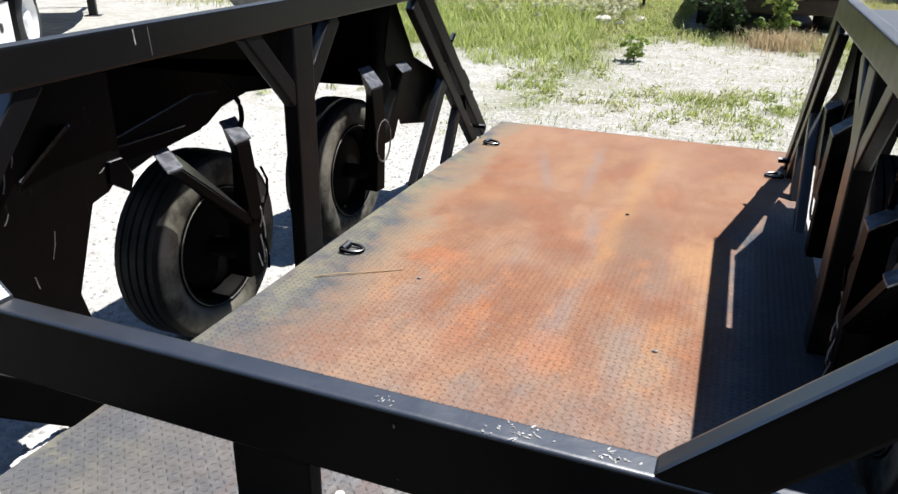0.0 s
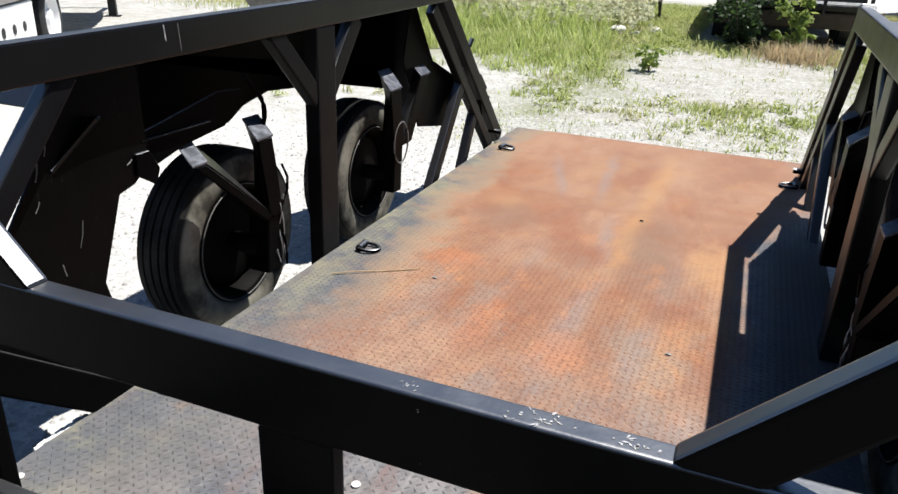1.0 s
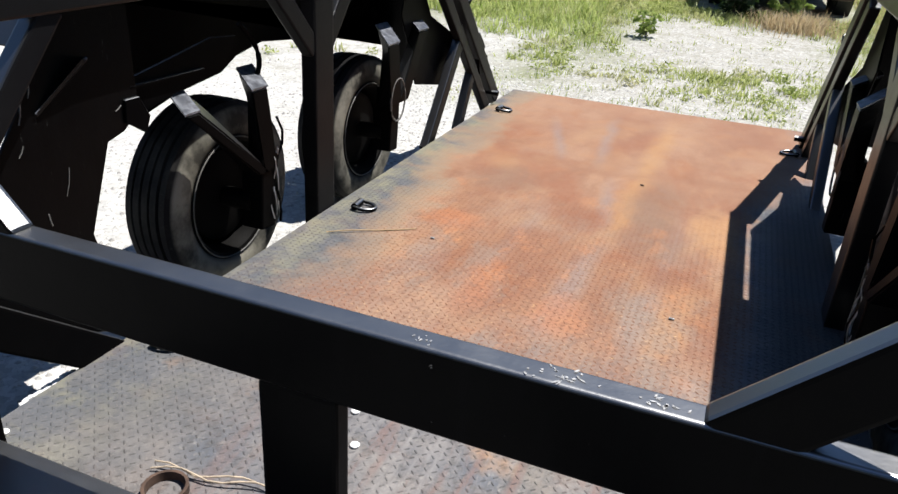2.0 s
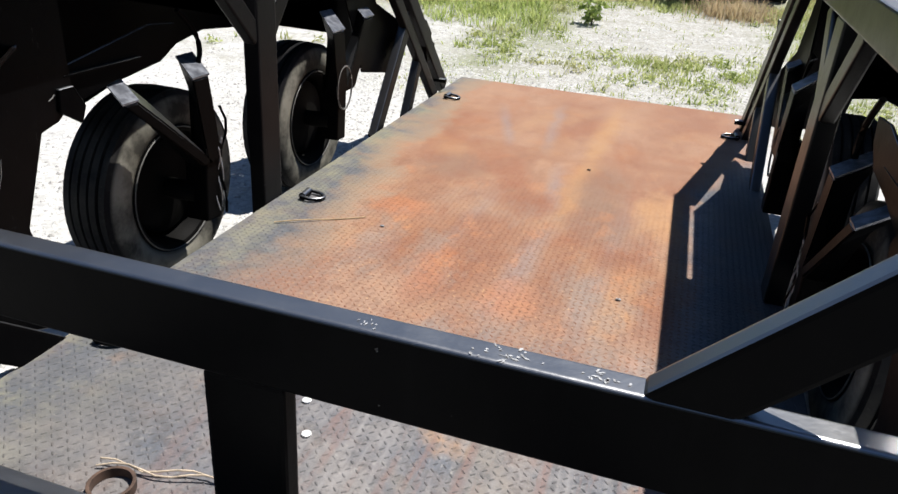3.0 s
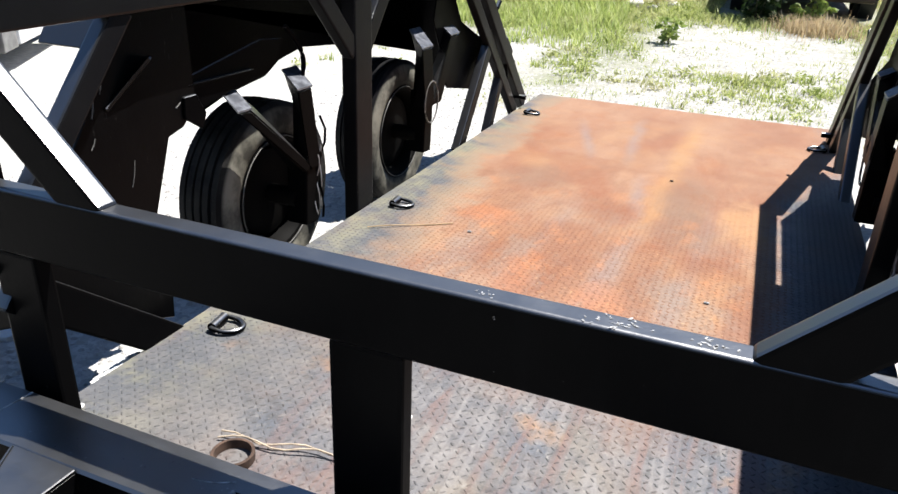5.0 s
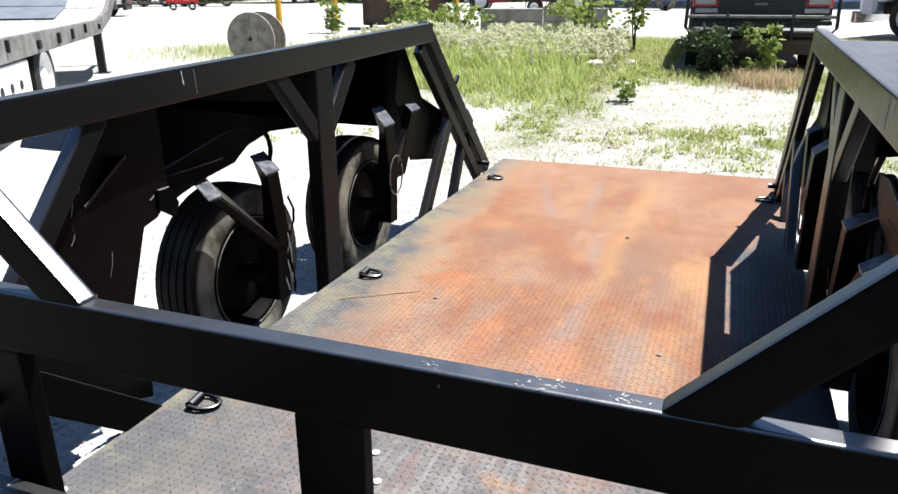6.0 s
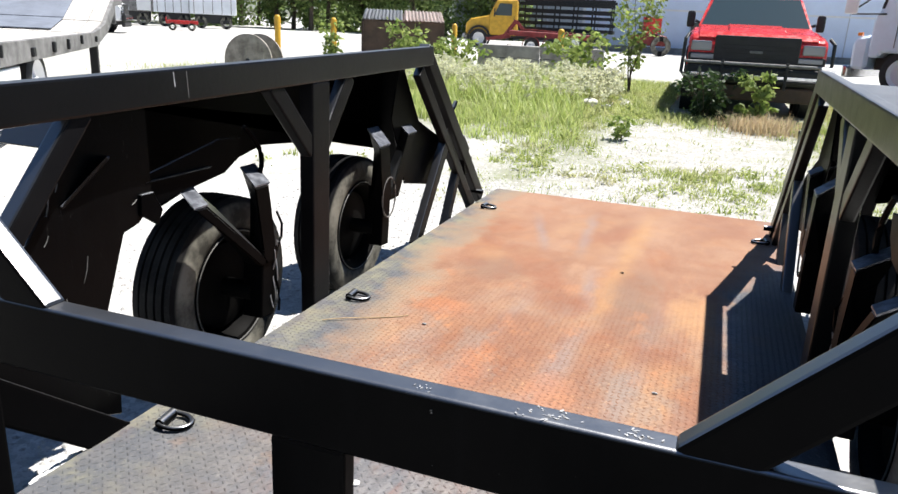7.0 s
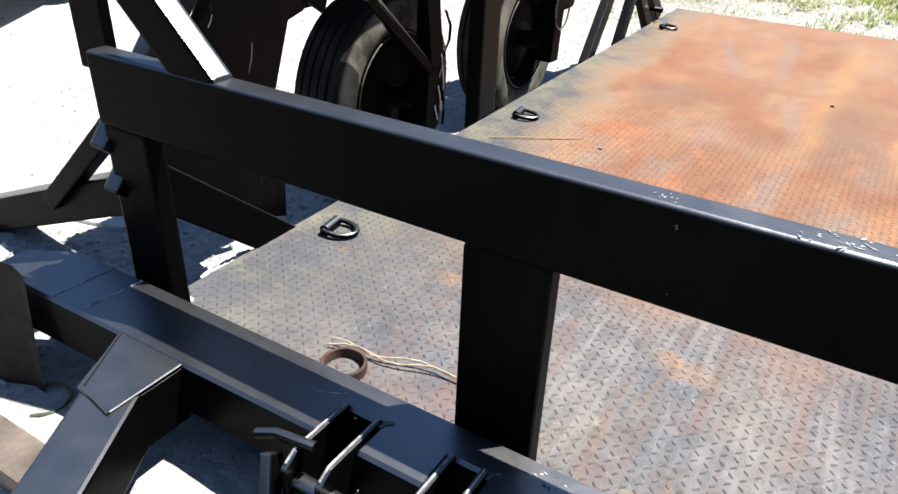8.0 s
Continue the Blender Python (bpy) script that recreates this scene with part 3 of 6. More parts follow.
def side_frame(sx, x_in, dy):
    """One side of the trailer: sx is the outward direction, x_in the inner face, dy its offset along the deck."""
    def X(out):
        return x_in + sx * out

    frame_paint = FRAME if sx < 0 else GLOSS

    def P(y, z, out=SIDE_W / 2):
        return (X(out), y + dy, z)

    def plank(name, a, b, width, depth=SIDE_W, out=None, bev=0.007, ends=(0, 0), mat=PAINT, label=""):
        out = depth / 2 if out is None else out
        return part(name, bar(P(*a, out), P(*b, out), width, depth, (1, 0, 0), bev, None, ends), mat, trailer, label)

    plank("top_rail", (1.70, 1.047), (4.47, 1.110), 0.098, 0.046, 0.023, mat=GLOSS)
    # weld seam across the rail
    plank("weld_seam", (2.476, 1.104), (2.480, 1.062), 0.0045, 0.048, 0.023, 0.0015, mat=PRIMER)
    plank("weld_seam", (2.530, 1.105), (2.536, 1.030), 0.0030, 0.0475, 0.023, 0.001, mat=GREYRIM)
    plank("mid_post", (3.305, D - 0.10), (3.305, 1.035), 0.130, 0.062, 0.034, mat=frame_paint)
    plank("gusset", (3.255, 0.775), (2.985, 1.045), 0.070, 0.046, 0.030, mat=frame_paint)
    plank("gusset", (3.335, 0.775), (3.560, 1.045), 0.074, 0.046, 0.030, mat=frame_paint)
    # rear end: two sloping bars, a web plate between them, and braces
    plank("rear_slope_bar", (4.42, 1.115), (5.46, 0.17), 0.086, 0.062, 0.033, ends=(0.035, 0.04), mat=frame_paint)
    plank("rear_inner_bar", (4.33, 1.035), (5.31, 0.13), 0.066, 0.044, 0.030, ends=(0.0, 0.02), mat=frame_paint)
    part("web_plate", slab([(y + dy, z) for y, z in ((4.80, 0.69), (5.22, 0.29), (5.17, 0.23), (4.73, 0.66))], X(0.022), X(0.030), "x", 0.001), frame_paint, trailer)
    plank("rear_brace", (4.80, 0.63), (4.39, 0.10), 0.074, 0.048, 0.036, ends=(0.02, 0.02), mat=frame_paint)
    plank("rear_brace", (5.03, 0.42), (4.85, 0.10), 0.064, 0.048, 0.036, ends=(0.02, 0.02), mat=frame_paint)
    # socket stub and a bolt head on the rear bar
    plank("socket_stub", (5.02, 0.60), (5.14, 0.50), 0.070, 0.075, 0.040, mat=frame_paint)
    part("bolt_head", rod([P(4.86, 0.80, 0.02), P(4.90, 0.835, 0.02)], 0.014, 6), PAINT, trailer)
    part("hinge_plate", slab([(y + dy, z) for y, z in ((5.05, 0.52), (5.24, 0.46), (5.24, 0.37), (5.12, 0.36))], X(0.01), X(0.075), "x"), PAINT, trailer)
    part("hinge_pin", rod([P(5.36, 0.21, -0.04), P(5.36, 0.21, 0.09)], 0.016, 10), PAINT, trailer, "", True)
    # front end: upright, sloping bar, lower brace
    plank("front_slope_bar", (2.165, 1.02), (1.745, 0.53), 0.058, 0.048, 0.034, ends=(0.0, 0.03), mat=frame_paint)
    plank("lower_brace", (1.73, 0.475), (2.16, 0.115), 0.098, 0.045, 0.012, ends=(0.0, 0.03))
    # front mud shield, a bent plate with a stiffener blade
    shield = [(2.25, 1.03), (2.44, 1.03), (2.445, 0.72), (2.385, 0.675), (2.325, 0.66), (2.235, 0.43), (2.27, 0.28), (2.26, 0.12), (2.06, 0.20), (1.83, 0.47), (1.99, 0.68)]
    part("mud_shield", slab([(y + dy, z) for y, z in shield], X(0.075), X(0.083), "x"), SCUFFED, trailer)
    for y, z, dy2, dz2, r in ((2.075, 0.765, 0.012, 0.045, 0.0022), (2.110, 0.820, 0.008, 0.030, 0.0018), (2.060, 0.690, 0.016, 0.026, 0.0016), (2.170, 0.560, 0.020, 0.070, 0.0011), (2.115, 0.500, -0.006, 0.034, 0.0018), (2.360, 0.735, 0.020, 0.012, 0.0018)):
        part("paint_scratch", rod([P(y, z, 0.0745), P(y + dy2 * 0.6, z + dz2 * 0.45, 0.0742), P(y + dy2, z + dz2, 0.0746)], r, 5), GREYRIM, trailer, "pale scratch in the paint")
    blade = bmesh.new()
    corners = ((2.248, 0.893, 0.040), (2.288, 0.884, 0.074), (2.125, 0.783, 0.074), (2.119, 0.781, 0.070))
    tri_top = [blade.verts.new(P(y, z, o)) for y, z, o in corners]
    tri_low = [blade.verts.new(P(y + 0.004, z - 0.007, o)) for y, z, o in corners]
    blade.faces.new(tri_top)
    blade.faces.new(tri_low[::-1])
    for i in range(4):
        blade.faces.new((tri_top[i], tri_low[i], tri_low[(i + 1) % 4], tri_top[(i + 1) % 4]))
    bmesh.ops.recalc_face_normals(blade, faces=blade.faces)
    fin = part("shield_blade", blade, GLOSS, trailer, "scuffed black steel blade")
    # pale rod added for the light caught along the blade's edge
    part("worn_glint_edge", rod([P(2.290, 0.884, 0.073), P(2.207, 0.833, 0.073), P(2.121, 0.781, 0.072)], 0.0032, 6), LITSTEEL, fin, "bright line along the edge for worn paint and glint")
    part("shield_return", bar(P(2.425, 1.02, 0.21), P(2.42, 0.70, 0.21), 0.012, 0.26, (1, 0, 0), 0.003), PAINT, trailer)
    # fender over both wheels
    f, lift = (0.085, 0.0) if sx < 0 else (0.073, 0.052)
    skirt = [(2.31, 1.020 + lift), (2.37, 1.026 + lift), (4.24, 1.056 + lift)] + [(4.5, 0.8), (4.72, 0.6), (4.884, 0.513), (4.741, 0.674), (4.191, 0.668), (3.449, 0.734), (3.282, 0.704), (3.186, 0.656), (2.947, 0.626), (2.779, 0.584), (2.66, 0.584)]
    part("fender_skirt", slab([(y + dy, z) for y, z in skirt], X(f + 0.292), X(f + 0.300), "x"), PAINT, trailer)
    tail = [(4.22, 1.056 + lift), (4.275, 1.056 + lift), (4.50, 0.76), (4.86, 0.62), (4.94, 0.50), (4.75, 0.36), (4.33, 0.44), (4.22, 0.66), (4.14, 0.80)]
    part("fender_tail", slab([(y + dy, z) for y, z in tail], X(f), X(f + 0.008), "x"), PAINT, trailer)
    part("fender_top", slab([(y + dy, z + lift) for y, z in ((2.30, 1.030), (2.36, 1.036), (4.26, 1.066), (4.26, 1.058), (2.36, 1.028), (2.30, 1.022))], X(f + 0.006), X(f + 0.30), "x", 0.002), GLOSS, trailer)
    part("fender_front", bar(P(2.302, 1.026 + lift, f + 0.153), P(2.22, 0.90, f + 0.153), 0.008, 0.30, (1, 0, 0), 0.002), GLOSS, trailer)
    marker = part("marker_lamp", bar(P(2.238, 0.975, f + 0.10), P(2.262, 1.012, f + 0.10), 0.055, 0.035, (1, 0, 0), 0.008), AMBER, trailer, "amber side marker lamp")
    part("lamp_base", bar(P(2.256, 0.968, f + 0.10), P(2.281, 1.006, f + 0.10), 0.068, 0.045, (1, 0, 0), 0.002), PAINT, marker)
    part("filler_plate", slab([(1.75 + dy, 1.046), (3.595 + dy, 1.087), (3.595 + dy, 1.092), (1.75 + dy, 1.051)], X(0.045), X(f + 0.006), "x", 0), PAINT, trailer)
    part("fender_rear", bar(P(4.265, 1.062 + lift, f + 0.153), P(4.79, 0.36, f + 0.153), 0.010, 0.30, (1, 0, 0), 0.003), PAINT, trailer)
    part("fender_ledge", box((min(X(0.074), X(f + 0.02)), 2.42 + dy, 0.782), (max(X(0.074), X(f + 0.02)), 2.72 + dy, 0.788), 0.001), PAINT, trailer)
    part("inner_channel", slab([(y + dy, z) for y, z in ((2.38, 0.69), (2.47, 0.705), (2.62, 0.735), (2.80, 0.755), (2.87, 0.80), (2.90, 0.86), (2.78, 0.87), (2.40, 0.80))], X(f + 0.003), X(f + 0.011), "x", 0.001), PAINT, trailer)
    part("shield_tab", slab([(y + dy, z) for y, z in ((2.385, 0.70), (2.455, 0.655), (2.475, 0.70), (2.44, 0.76), (2.39, 0.76))], X(0.066), X(0.078), "x", 0.002), PAINT, trailer)
    # suspension arms: tubes cut to a slope at the top, with end plates coloured as lit
    zo = 0.012
    arms = [(2.640, 2.585, 0.060, 0.720, 0.672, 2.93, 0.40), (2.990, 2.915, 0.084, 0.727, 0.683, 2.965, 0.40), (4.020, 3.925, 0.112, 0.753, 0.690, 3.97, 0.42), (4.370, 4.250, 0.108, 0.750, 0.713, 4.05, 0.42)]
    for y_out, y_in, wdt, z_out, z_in, y_b, z_b in arms:
        arm = part("suspension_arm", arm_mesh(X, dy, y_out, y_in, wdt, z_out + zo, z_in + zo, y_b, z_b), PAINT, trailer)
        part("end_plate", plate_mesh(X, dy, y_out, y_in, wdt + 0.006, z_out + zo, z_in + zo), LITSTEEL, arm, "pale end plate, sky light put into its colour")
    plank("axle_leg", (2.965, 0.46), (2.945, 0.19), 0.085, 0.085, 0.068)
    plank("arm_clamp", (2.965, 0.455), (2.965, 0.43), 0.096, 0.096, 0.068, 0.003)
    plank("axle_leg", (3.985, 0.50), (3.965, 0.20), 0.085, 0.085, 0.068)
    for yc in (2.93, 3.95):
        part("spindle", rod([P(yc, 0.285, 0.075), P(yc, 0.285, 0.26)], 0.036, 16), RIM, trailer, "", True, 50)
    # brake line looped down the front arm
    pts = [P(3.02 + 0.02 * math.sin(k * 0.9), 0.58 - k * 0.05, 0.03 - 0.012 * math.sin(k * 1.3)) for k in range(9)]
    part("brake_line", rod(pts, 0.005, 6), PAINT, trailer, "thin black brake hose", True)
    for j in range(3):
        pts = [P(2.975 + 0.018 * j + 0.014 * math.sin(k * 0.8 + j), 0.47 - k * 0.036, 0.026 - 0.010 * math.sin(k * 1.1 + 2 * j)) for k in range(8)]
        part("wire", rod(pts, 0.0026, 5), STEEL, trailer, "pale loose wire", True)
    pts = [P(2.90 + 0.10 * math.sin(k * 0.26), 0.90 - 0.022 * k, 0.075) for k in range(9)]
    part("brake_line", rod(pts, 0.009, 7), PAINT, trailer, "thick black brake hose", True)
    ring = [P(3.99 + 0.075 * math.cos(k * math.tau / 20), 0.44 + 0.10 * math.sin(k * math.tau / 20), 0.02) for k in range(20)]
    part("brake_line", rod(ring, 0.0045, 6, closed=True), GREYRIM, trailer, "thin looped brake hose", True)
    for yc in (2.93, 3.95):
        wheel(X(0.150), yc + dy, sx)


def wheel(x_face, y, sx):
    """Inner sidewall at x_face; the rim is a dark hollow seen from behind."""
    R, w, K = 0.345, 0.200, 0.345 / 0.3605
    cx = x_face + sx * w / 2
    prof = [(-0.085, 0.226), (-0.099, 0.240), (-0.1085, 0.272), (-0.108, 0.308), (-0.101, 0.334), (-0.090, 0.349)]
    tread = []
    for k in range(5):
        a = -0.086 + k * 0.0365
        tread += [(a, 0.356 + (0.004 if 0 < k < 4 else 0)), (a + 0.026, 0.356 + (0.004 if 0 < k < 4 else 0.002))]
        if k < 4:
            tread += [(a + 0.0275, 0.348), (a + 0.0350, 0.348)]
    full = prof + tread + [(-a, r) for a, r in prof[::-1]] + [(0.06, 0.220), (-0.06, 0.220)]
    bm = lathe([(a * 0.907, r * K) for a, r in full], (0, 0, 0), "x", 64, close=True)
    ob = part("wheel", bm, RUBBER, trailer, "worn black ribbed trailer tyre on a dark steel rim", True, 28)
    ob.location = (cx, y, R - 0.06)
    flip = 1 if sx > 0 else -1
    pr = [(-0.098, 0.238), (-0.101, 0.231), (-0.096, 0.218), (-0.080, 0.212), (-0.050, 0.200), (0.0, 0.195), (0.040, 0.180), (0.052, 0.13), (0.052, 0.06), (0.056, 0.06), (0.057, 0.135), (0.045, 0.187), (0.0, 0.201), (-0.05, 0.206), (-0.08, 0.218), (-0.092, 0.236)]
    part("rim", lathe([(a * flip * 0.907, r * K * 0.985) for a, r in pr], (0, 0, 0), "x", 48, close=True), RIM, ob, "dark painted steel rim", True, 40)
    part("rim_flange", lathe([(-0.0925 * flip, 0.2315 * K), (-0.0960 * flip, 0.2300 * K), (-0.0935 * flip, 0.2265 * K), (-0.0900 * flip, 0.2285 * K)], (0, 0, 0), "x", 48, close=True), GREYRIM, ob, "scuffed rim flange", True, 40)
    dr = [(-0.058, 0.0), (-0.058, 0.10), (-0.050, 0.150), (-0.044, 0.172), (-0.030, 0.176), (0.035, 0.176), (0.045, 0.16), (0.045, 0.0)]
    part("brake_drum", lathe([(a * flip * 0.9, max(r * K, 0.001)) for a, r in dr], (0, 0, 0), "x", 36), RIM, ob, "", True, 40)


def front_end():
    yb = 1.72
    # upper cross beam, centre post, corner braces and posts
    part("front_beam", box((-0.995, yb, 0.572), (0.93, yb + 0.050, 0.718), 0.008, None, 6), PAINT, trailer, "black rectangular tube with chipped paint on its top")
    part("centre_post", box((-0.164, yb + 0.004, 0.13), (-0.020, yb + 0.048, 0.573), 0.008), PAINT, trailer)
    for sx, toe in ((-1, -0.650), (1, 0.495)):
        a = Vector((toe + sx * 0.062 - sx * 0.03, yb + 0.025, 0.688))
        b = a + Vector((sx, 0, 1.0)) * 0.37
        part("corner_brace", bar(a, b, 0.088, 0.046, (0, 1, 0), 0.008, None, (0.0, 0.0)), PAINT, trailer)
    for x0, x1 in ((-0.988, -0.866), (0.83, 0.93)):
        part("corner_post", box((x0, yb + 0.002, 0.10), (x1, yb + 0.047, 0.573), 0.007), PAINT, trailer)
        part("corner_post_upper", box((-1.100 if x0 < 0 else 0.945, yb + 0.055, 0.655), (-1.004 if x0 < 0 else 1.040, yb + 0.078, 1.04), 0.005), PAINT, trailer)
    # lower cross beam in front of the deck, notched for the hinge plates
    notched = [(-1.24, 1.64), (-1.13, 1.70), (1.15, 1.70), (1.15, 1.555), (-0.045, 1.555), (-0.045, 1.628), (-0.115, 1.628), (-0.115, 1.555), (-0.245, 1.555), (-0.245, 1.628), (-0.325, 1.628), (-0.325, 1.555), (-1.14, 1.545), (-1.24, 1.57)]
    part("lower_beam", slab(notched, 0.125, 0.245, "z", 0.006), PAINT, trailer, "black rectangular tube, paint chipped to bare steel in specks")
    for x0, x1, kx in ((-0.805, -0.635, 1), (0.475, 0.645, -1)):
        xi = x1 if kx > 0 else x0
        xo = x0 if kx > 0 else x1
        part("corner_gusset", slab([(xo, 1.553), (xi, 1.553), (xi, 1.40), (xi - kx * 0.10, 1.41)], 0.236, 0.2455, "z", 0.002), PAINT, trailer)
        part("gusset_web", box((xi - kx * 0.012 if kx > 0 else xi, 1.40, 0.12), (xi if kx > 0 else xi + 0.012, 1.553, 0.2355), 0.002), PAINT, trailer)
        part("tongue_member", bar((xo + kx * 0.06, 1.548, 0.182), (xo + kx * 0.36, 1.03, 0.182), 0.118, 0.104, (1, 0, 0), 0.007), PAINT, trailer)
        part("weld_seam", rod([(xo + kx * 0.005, 1.548, 0.246), (xi - kx * 0.09, 1.415, 0.246), (xi, 1.398, 0.243)], 0.0032, 6), PAINT, trailer)
    for x in (-0.325, -0.257, -0.115, -0.057):
        worn = rod([(x + 0.0055, 1.478, 0.243), (x + 0.0055, 1.502, 0.2555), (x + 0.0055, 1.628, 0.2535)], 0.0022, 6)
        part("worn_glint_edge", worn, PRIMER, trailer, "bright line along the edge for worn paint and glint")
        part("hinge_lug", slab([(1.47, 0.15), (1.632, 0.15), (1.632, 0.252), (1.50, 0.254), (1.47, 0.235)], x, x + 0.011, "x", 0.002), PAINT, trailer)
    part("hinge_pin", rod([(-0.335, 1.495, 0.19), (-0.035, 1.495, 0.19)], 0.017, 12), PAINT, trailer, "dull black hinge pin", True)
    lever = part("latch_lever", bar((-0.36, 1.49, 0.235), (-0.30, 1.40, 0.10), 0.035, 0.022, (1, 0, 0), 0.004), PAINT, trailer)
    part("latch_handle", rod([(-0.40, 1.50, 0.245), (-0.36, 1.505, 0.262), (-0.29, 1.515, 0.262)], 0.009, 8), PAINT, lever, "bent black latch handle", True)
    # seams across the lower beam
    for x in (-1.02, -0.93):
        part("weld_seam", rod([(x, 1.553, 0.2455), (x + 0.01, 1.695, 0.2455)], 0.0019, 6), PRIMER, trailer)
    # a long curved scratch on the lower beam and bright welds at the notch corners
    scratch = [(-0.415 + 0.013 * k, 1.628 + 0.0045 * k - 0.0007 * k * (6 - k), 0.2455) for k in range(7)]
    part("paint_scratch", rod(scratch, 0.0020, 5), PRIMER, trailer, "pale curved scratch in the paint")
    for x in (-0.243, -0.043):
        part("weld_bead", rod([(x, 1.618, 0.246), (x + 0.004, 1.632, 0.247), (x + 0.016, 1.640, 0.246)], 0.0030, 6), GREYRIM, trailer, "pale scuffed weld")
    # scuffed patches on the beam tops, worn to primer
    random.seed(5)
    for cx, cy, cz, n, spread in ((0.312, 1.742, 0.7185, 18, 0.026), (0.445, 1.742, 0.7185, 10, 0.014), (0.111, 1.74, 0.7185, 5, 0.012), (-0.45, 1.63, 0.2455, 14, 0.09), (0.04, 1.66, 0.2455, 10, 0.03), (-0.70, 1.60, 0.2455, 7, 0.08)):
        bm = bmesh.new()
        for _ in range(n + 4):
            a = random.random() * math.tau
            x, y = cx + random.gauss(0, spread), min(max(cy + random.gauss(0, spread * 0.4), cy - 0.016), cy + 0.02)
            l, w = random.uniform(0.0010, 0.0050), random.uniform(0.0005, 0.0014)
            if cz < 0.5:
                w *= 2.4
            elif cx > 0.2:
                l, w = l * 1.5, w * 1.7
            vs = [(l, 0), (l * 0.3, w), (-l * 0.8, w * 0.7), (-l, -w * 0.3), (0, -w)]
            bm.faces.new([bm.verts.new((x + p * math.cos(a) - q * math.sin(a), y + p * math.sin(a) + q * math.cos(a), cz + 0.0006)) for p, q in vs])
        tagged(part("paint_chip", bm, PRIMER, trailer, "pale chips of bare primer"), kind="stuff")


build_deck()
for y, turn in ((2.245, 8), (3.376, 4), (5.225, -6)):
    tie_ring(-0.862, y, turn)
    if y > 5:
        tie_ring(0.842, y + 0.02, 180 - turn)
side_frame(-1, -0.966, 0.0)
side_frame(1, 0.868, 0.0)
front_end()


# ---- loose things on the deck and round the trailer ----
def deck_things():
    pts = [(-0.847 + 0.281 * k / 8, 3.094 + 0.196 * k / 8, D + 0.006 + 0.003 * math.sin(k * 0.8)) for k in range(9)]
    tagged(finish("steel_rod", rod(pts, 0.0022, 6), STRAW, smooth=True), "thin rusty steel rod lying on the deck", "rod")
    tagged(finish("pipe_ring", lathe([(0.0, 0.047), (0.021, 0.0475), (0.022, 0.045), (0.021, 0.0405), (0.0, 0.040)], (-0.466, 1.800, D + 0.0015), "z", 28, close=True), RUST, smooth=True), "short rusty ring of steel pipe on the deck", "ring")
    for j in range(2):
        pts = [(-0.54 + 0.30 * k / 9, 1.84 + 0.055 * k / 9 + 0.008 * math.sin(k * 1.1 + j) + 0.008 * j, D + 0.008 + 0.01 * abs(math.sin(k * 0.7 + j))) for k in range(10)]
        tagged(finish("straw_stalk", rod(pts, 0.0021, 6), TWINE, smooth=True), "dry straw stalk lying on the deck", "stalk", "straw on the deck")
    for x, y in ((-0.187, 2.099), (-0.244, 2.209), (-0.913, 1.794)):
        tagged(finish("plastic_cap", lathe([(0.0, 0.011), (0.004, 0.0115), (0.005, 0.010), (0.0055, 0.001)], (x, y, D + 0.0012), "z", 16), WHITE, smooth=True), "small white round plastic cap on the deck", "cap", "caps on the deck")
    for k, (x, y) in enumerate(((-0.479, 3.244), (0.15, 4.281), (0.42, 3.05))):
        bm = bmesh.new()
        bmesh.ops.create_icosphere(bm, subdivisions=1, radius=0.009, matrix=Matrix.Translation((x, y, D + 0.004)) @ Matrix.Diagonal((1.2, 0.7, 0.5, 1)))
        tagged(finish("gravel_chip", bm, PRIMER if k != 1 else RUST), "small stone chip lying on the deck", "stone", "chips on the deck")
    # lumps of white caulk along the front left edge of the deck
    bm = bmesh.new()
    random.seed(9)
    for k in range(14):
        bmesh.ops.create_icosphere(bm, subdivisions=1, radius=0.012, matrix=Matrix.Translation((-0.975 - 0.012 * random.random(), 1.90 + 0.011 * k, D - 0.012)) @ Matrix.Diagonal((random.uniform(0.6, 1.2), 1.2, random.uniform(0.4, 0.9), 1)))
    tagged(finish("foam_strip", bm, WHITE, smooth=True), "crumbling white foam strip along the deck edge", "strip")
    # hanging rubber flap by the end of the lower beam
    bm = bmesh.new()
    rows = []
    for i in range(8):
        z = 0.34 - 0.045 * i
        rows.append([bm.verts.new((-1.27 + 0.042 * j - 0.02 * i * (j < 2), 1.515 - 0.02 * math.sin(j * 1.1) - 0.004 * i, z - 0.01 * j)) for j in range(6)])
    for A, B in zip(rows, rows[1:]):
        for j in range(5):
            bm.faces.new((A[j], A[j + 1], B[j + 1], B[j]))
    bmesh.ops.solidify(bm, geom=bm.faces[:], thickness=0.008)
    tagged(finish("rubber_flap", bm, plain("faded_rubber_sheet", (0.030, 0.024, 0.021), 0.7, 0, 0.5, 12), smooth=True, sharp=60), "faded brown-grey rubber flap hanging from the beam", "flap")
    tagged(finish("timber_block", box((-1.10, 1.30, 0.0), (-0.80, 1.385, 0.070), 0.006), WOOD), "weathered brown timber block on the gravel", "block")
    pts = [(-1.04 + 0.055 * math.cos(2.6 - 0.42 * k), 1.49 + 0.05 * math.sin(2.6 - 0.42 * k), 0.006 + 0.002 * (k % 3)) for k in range(10)]
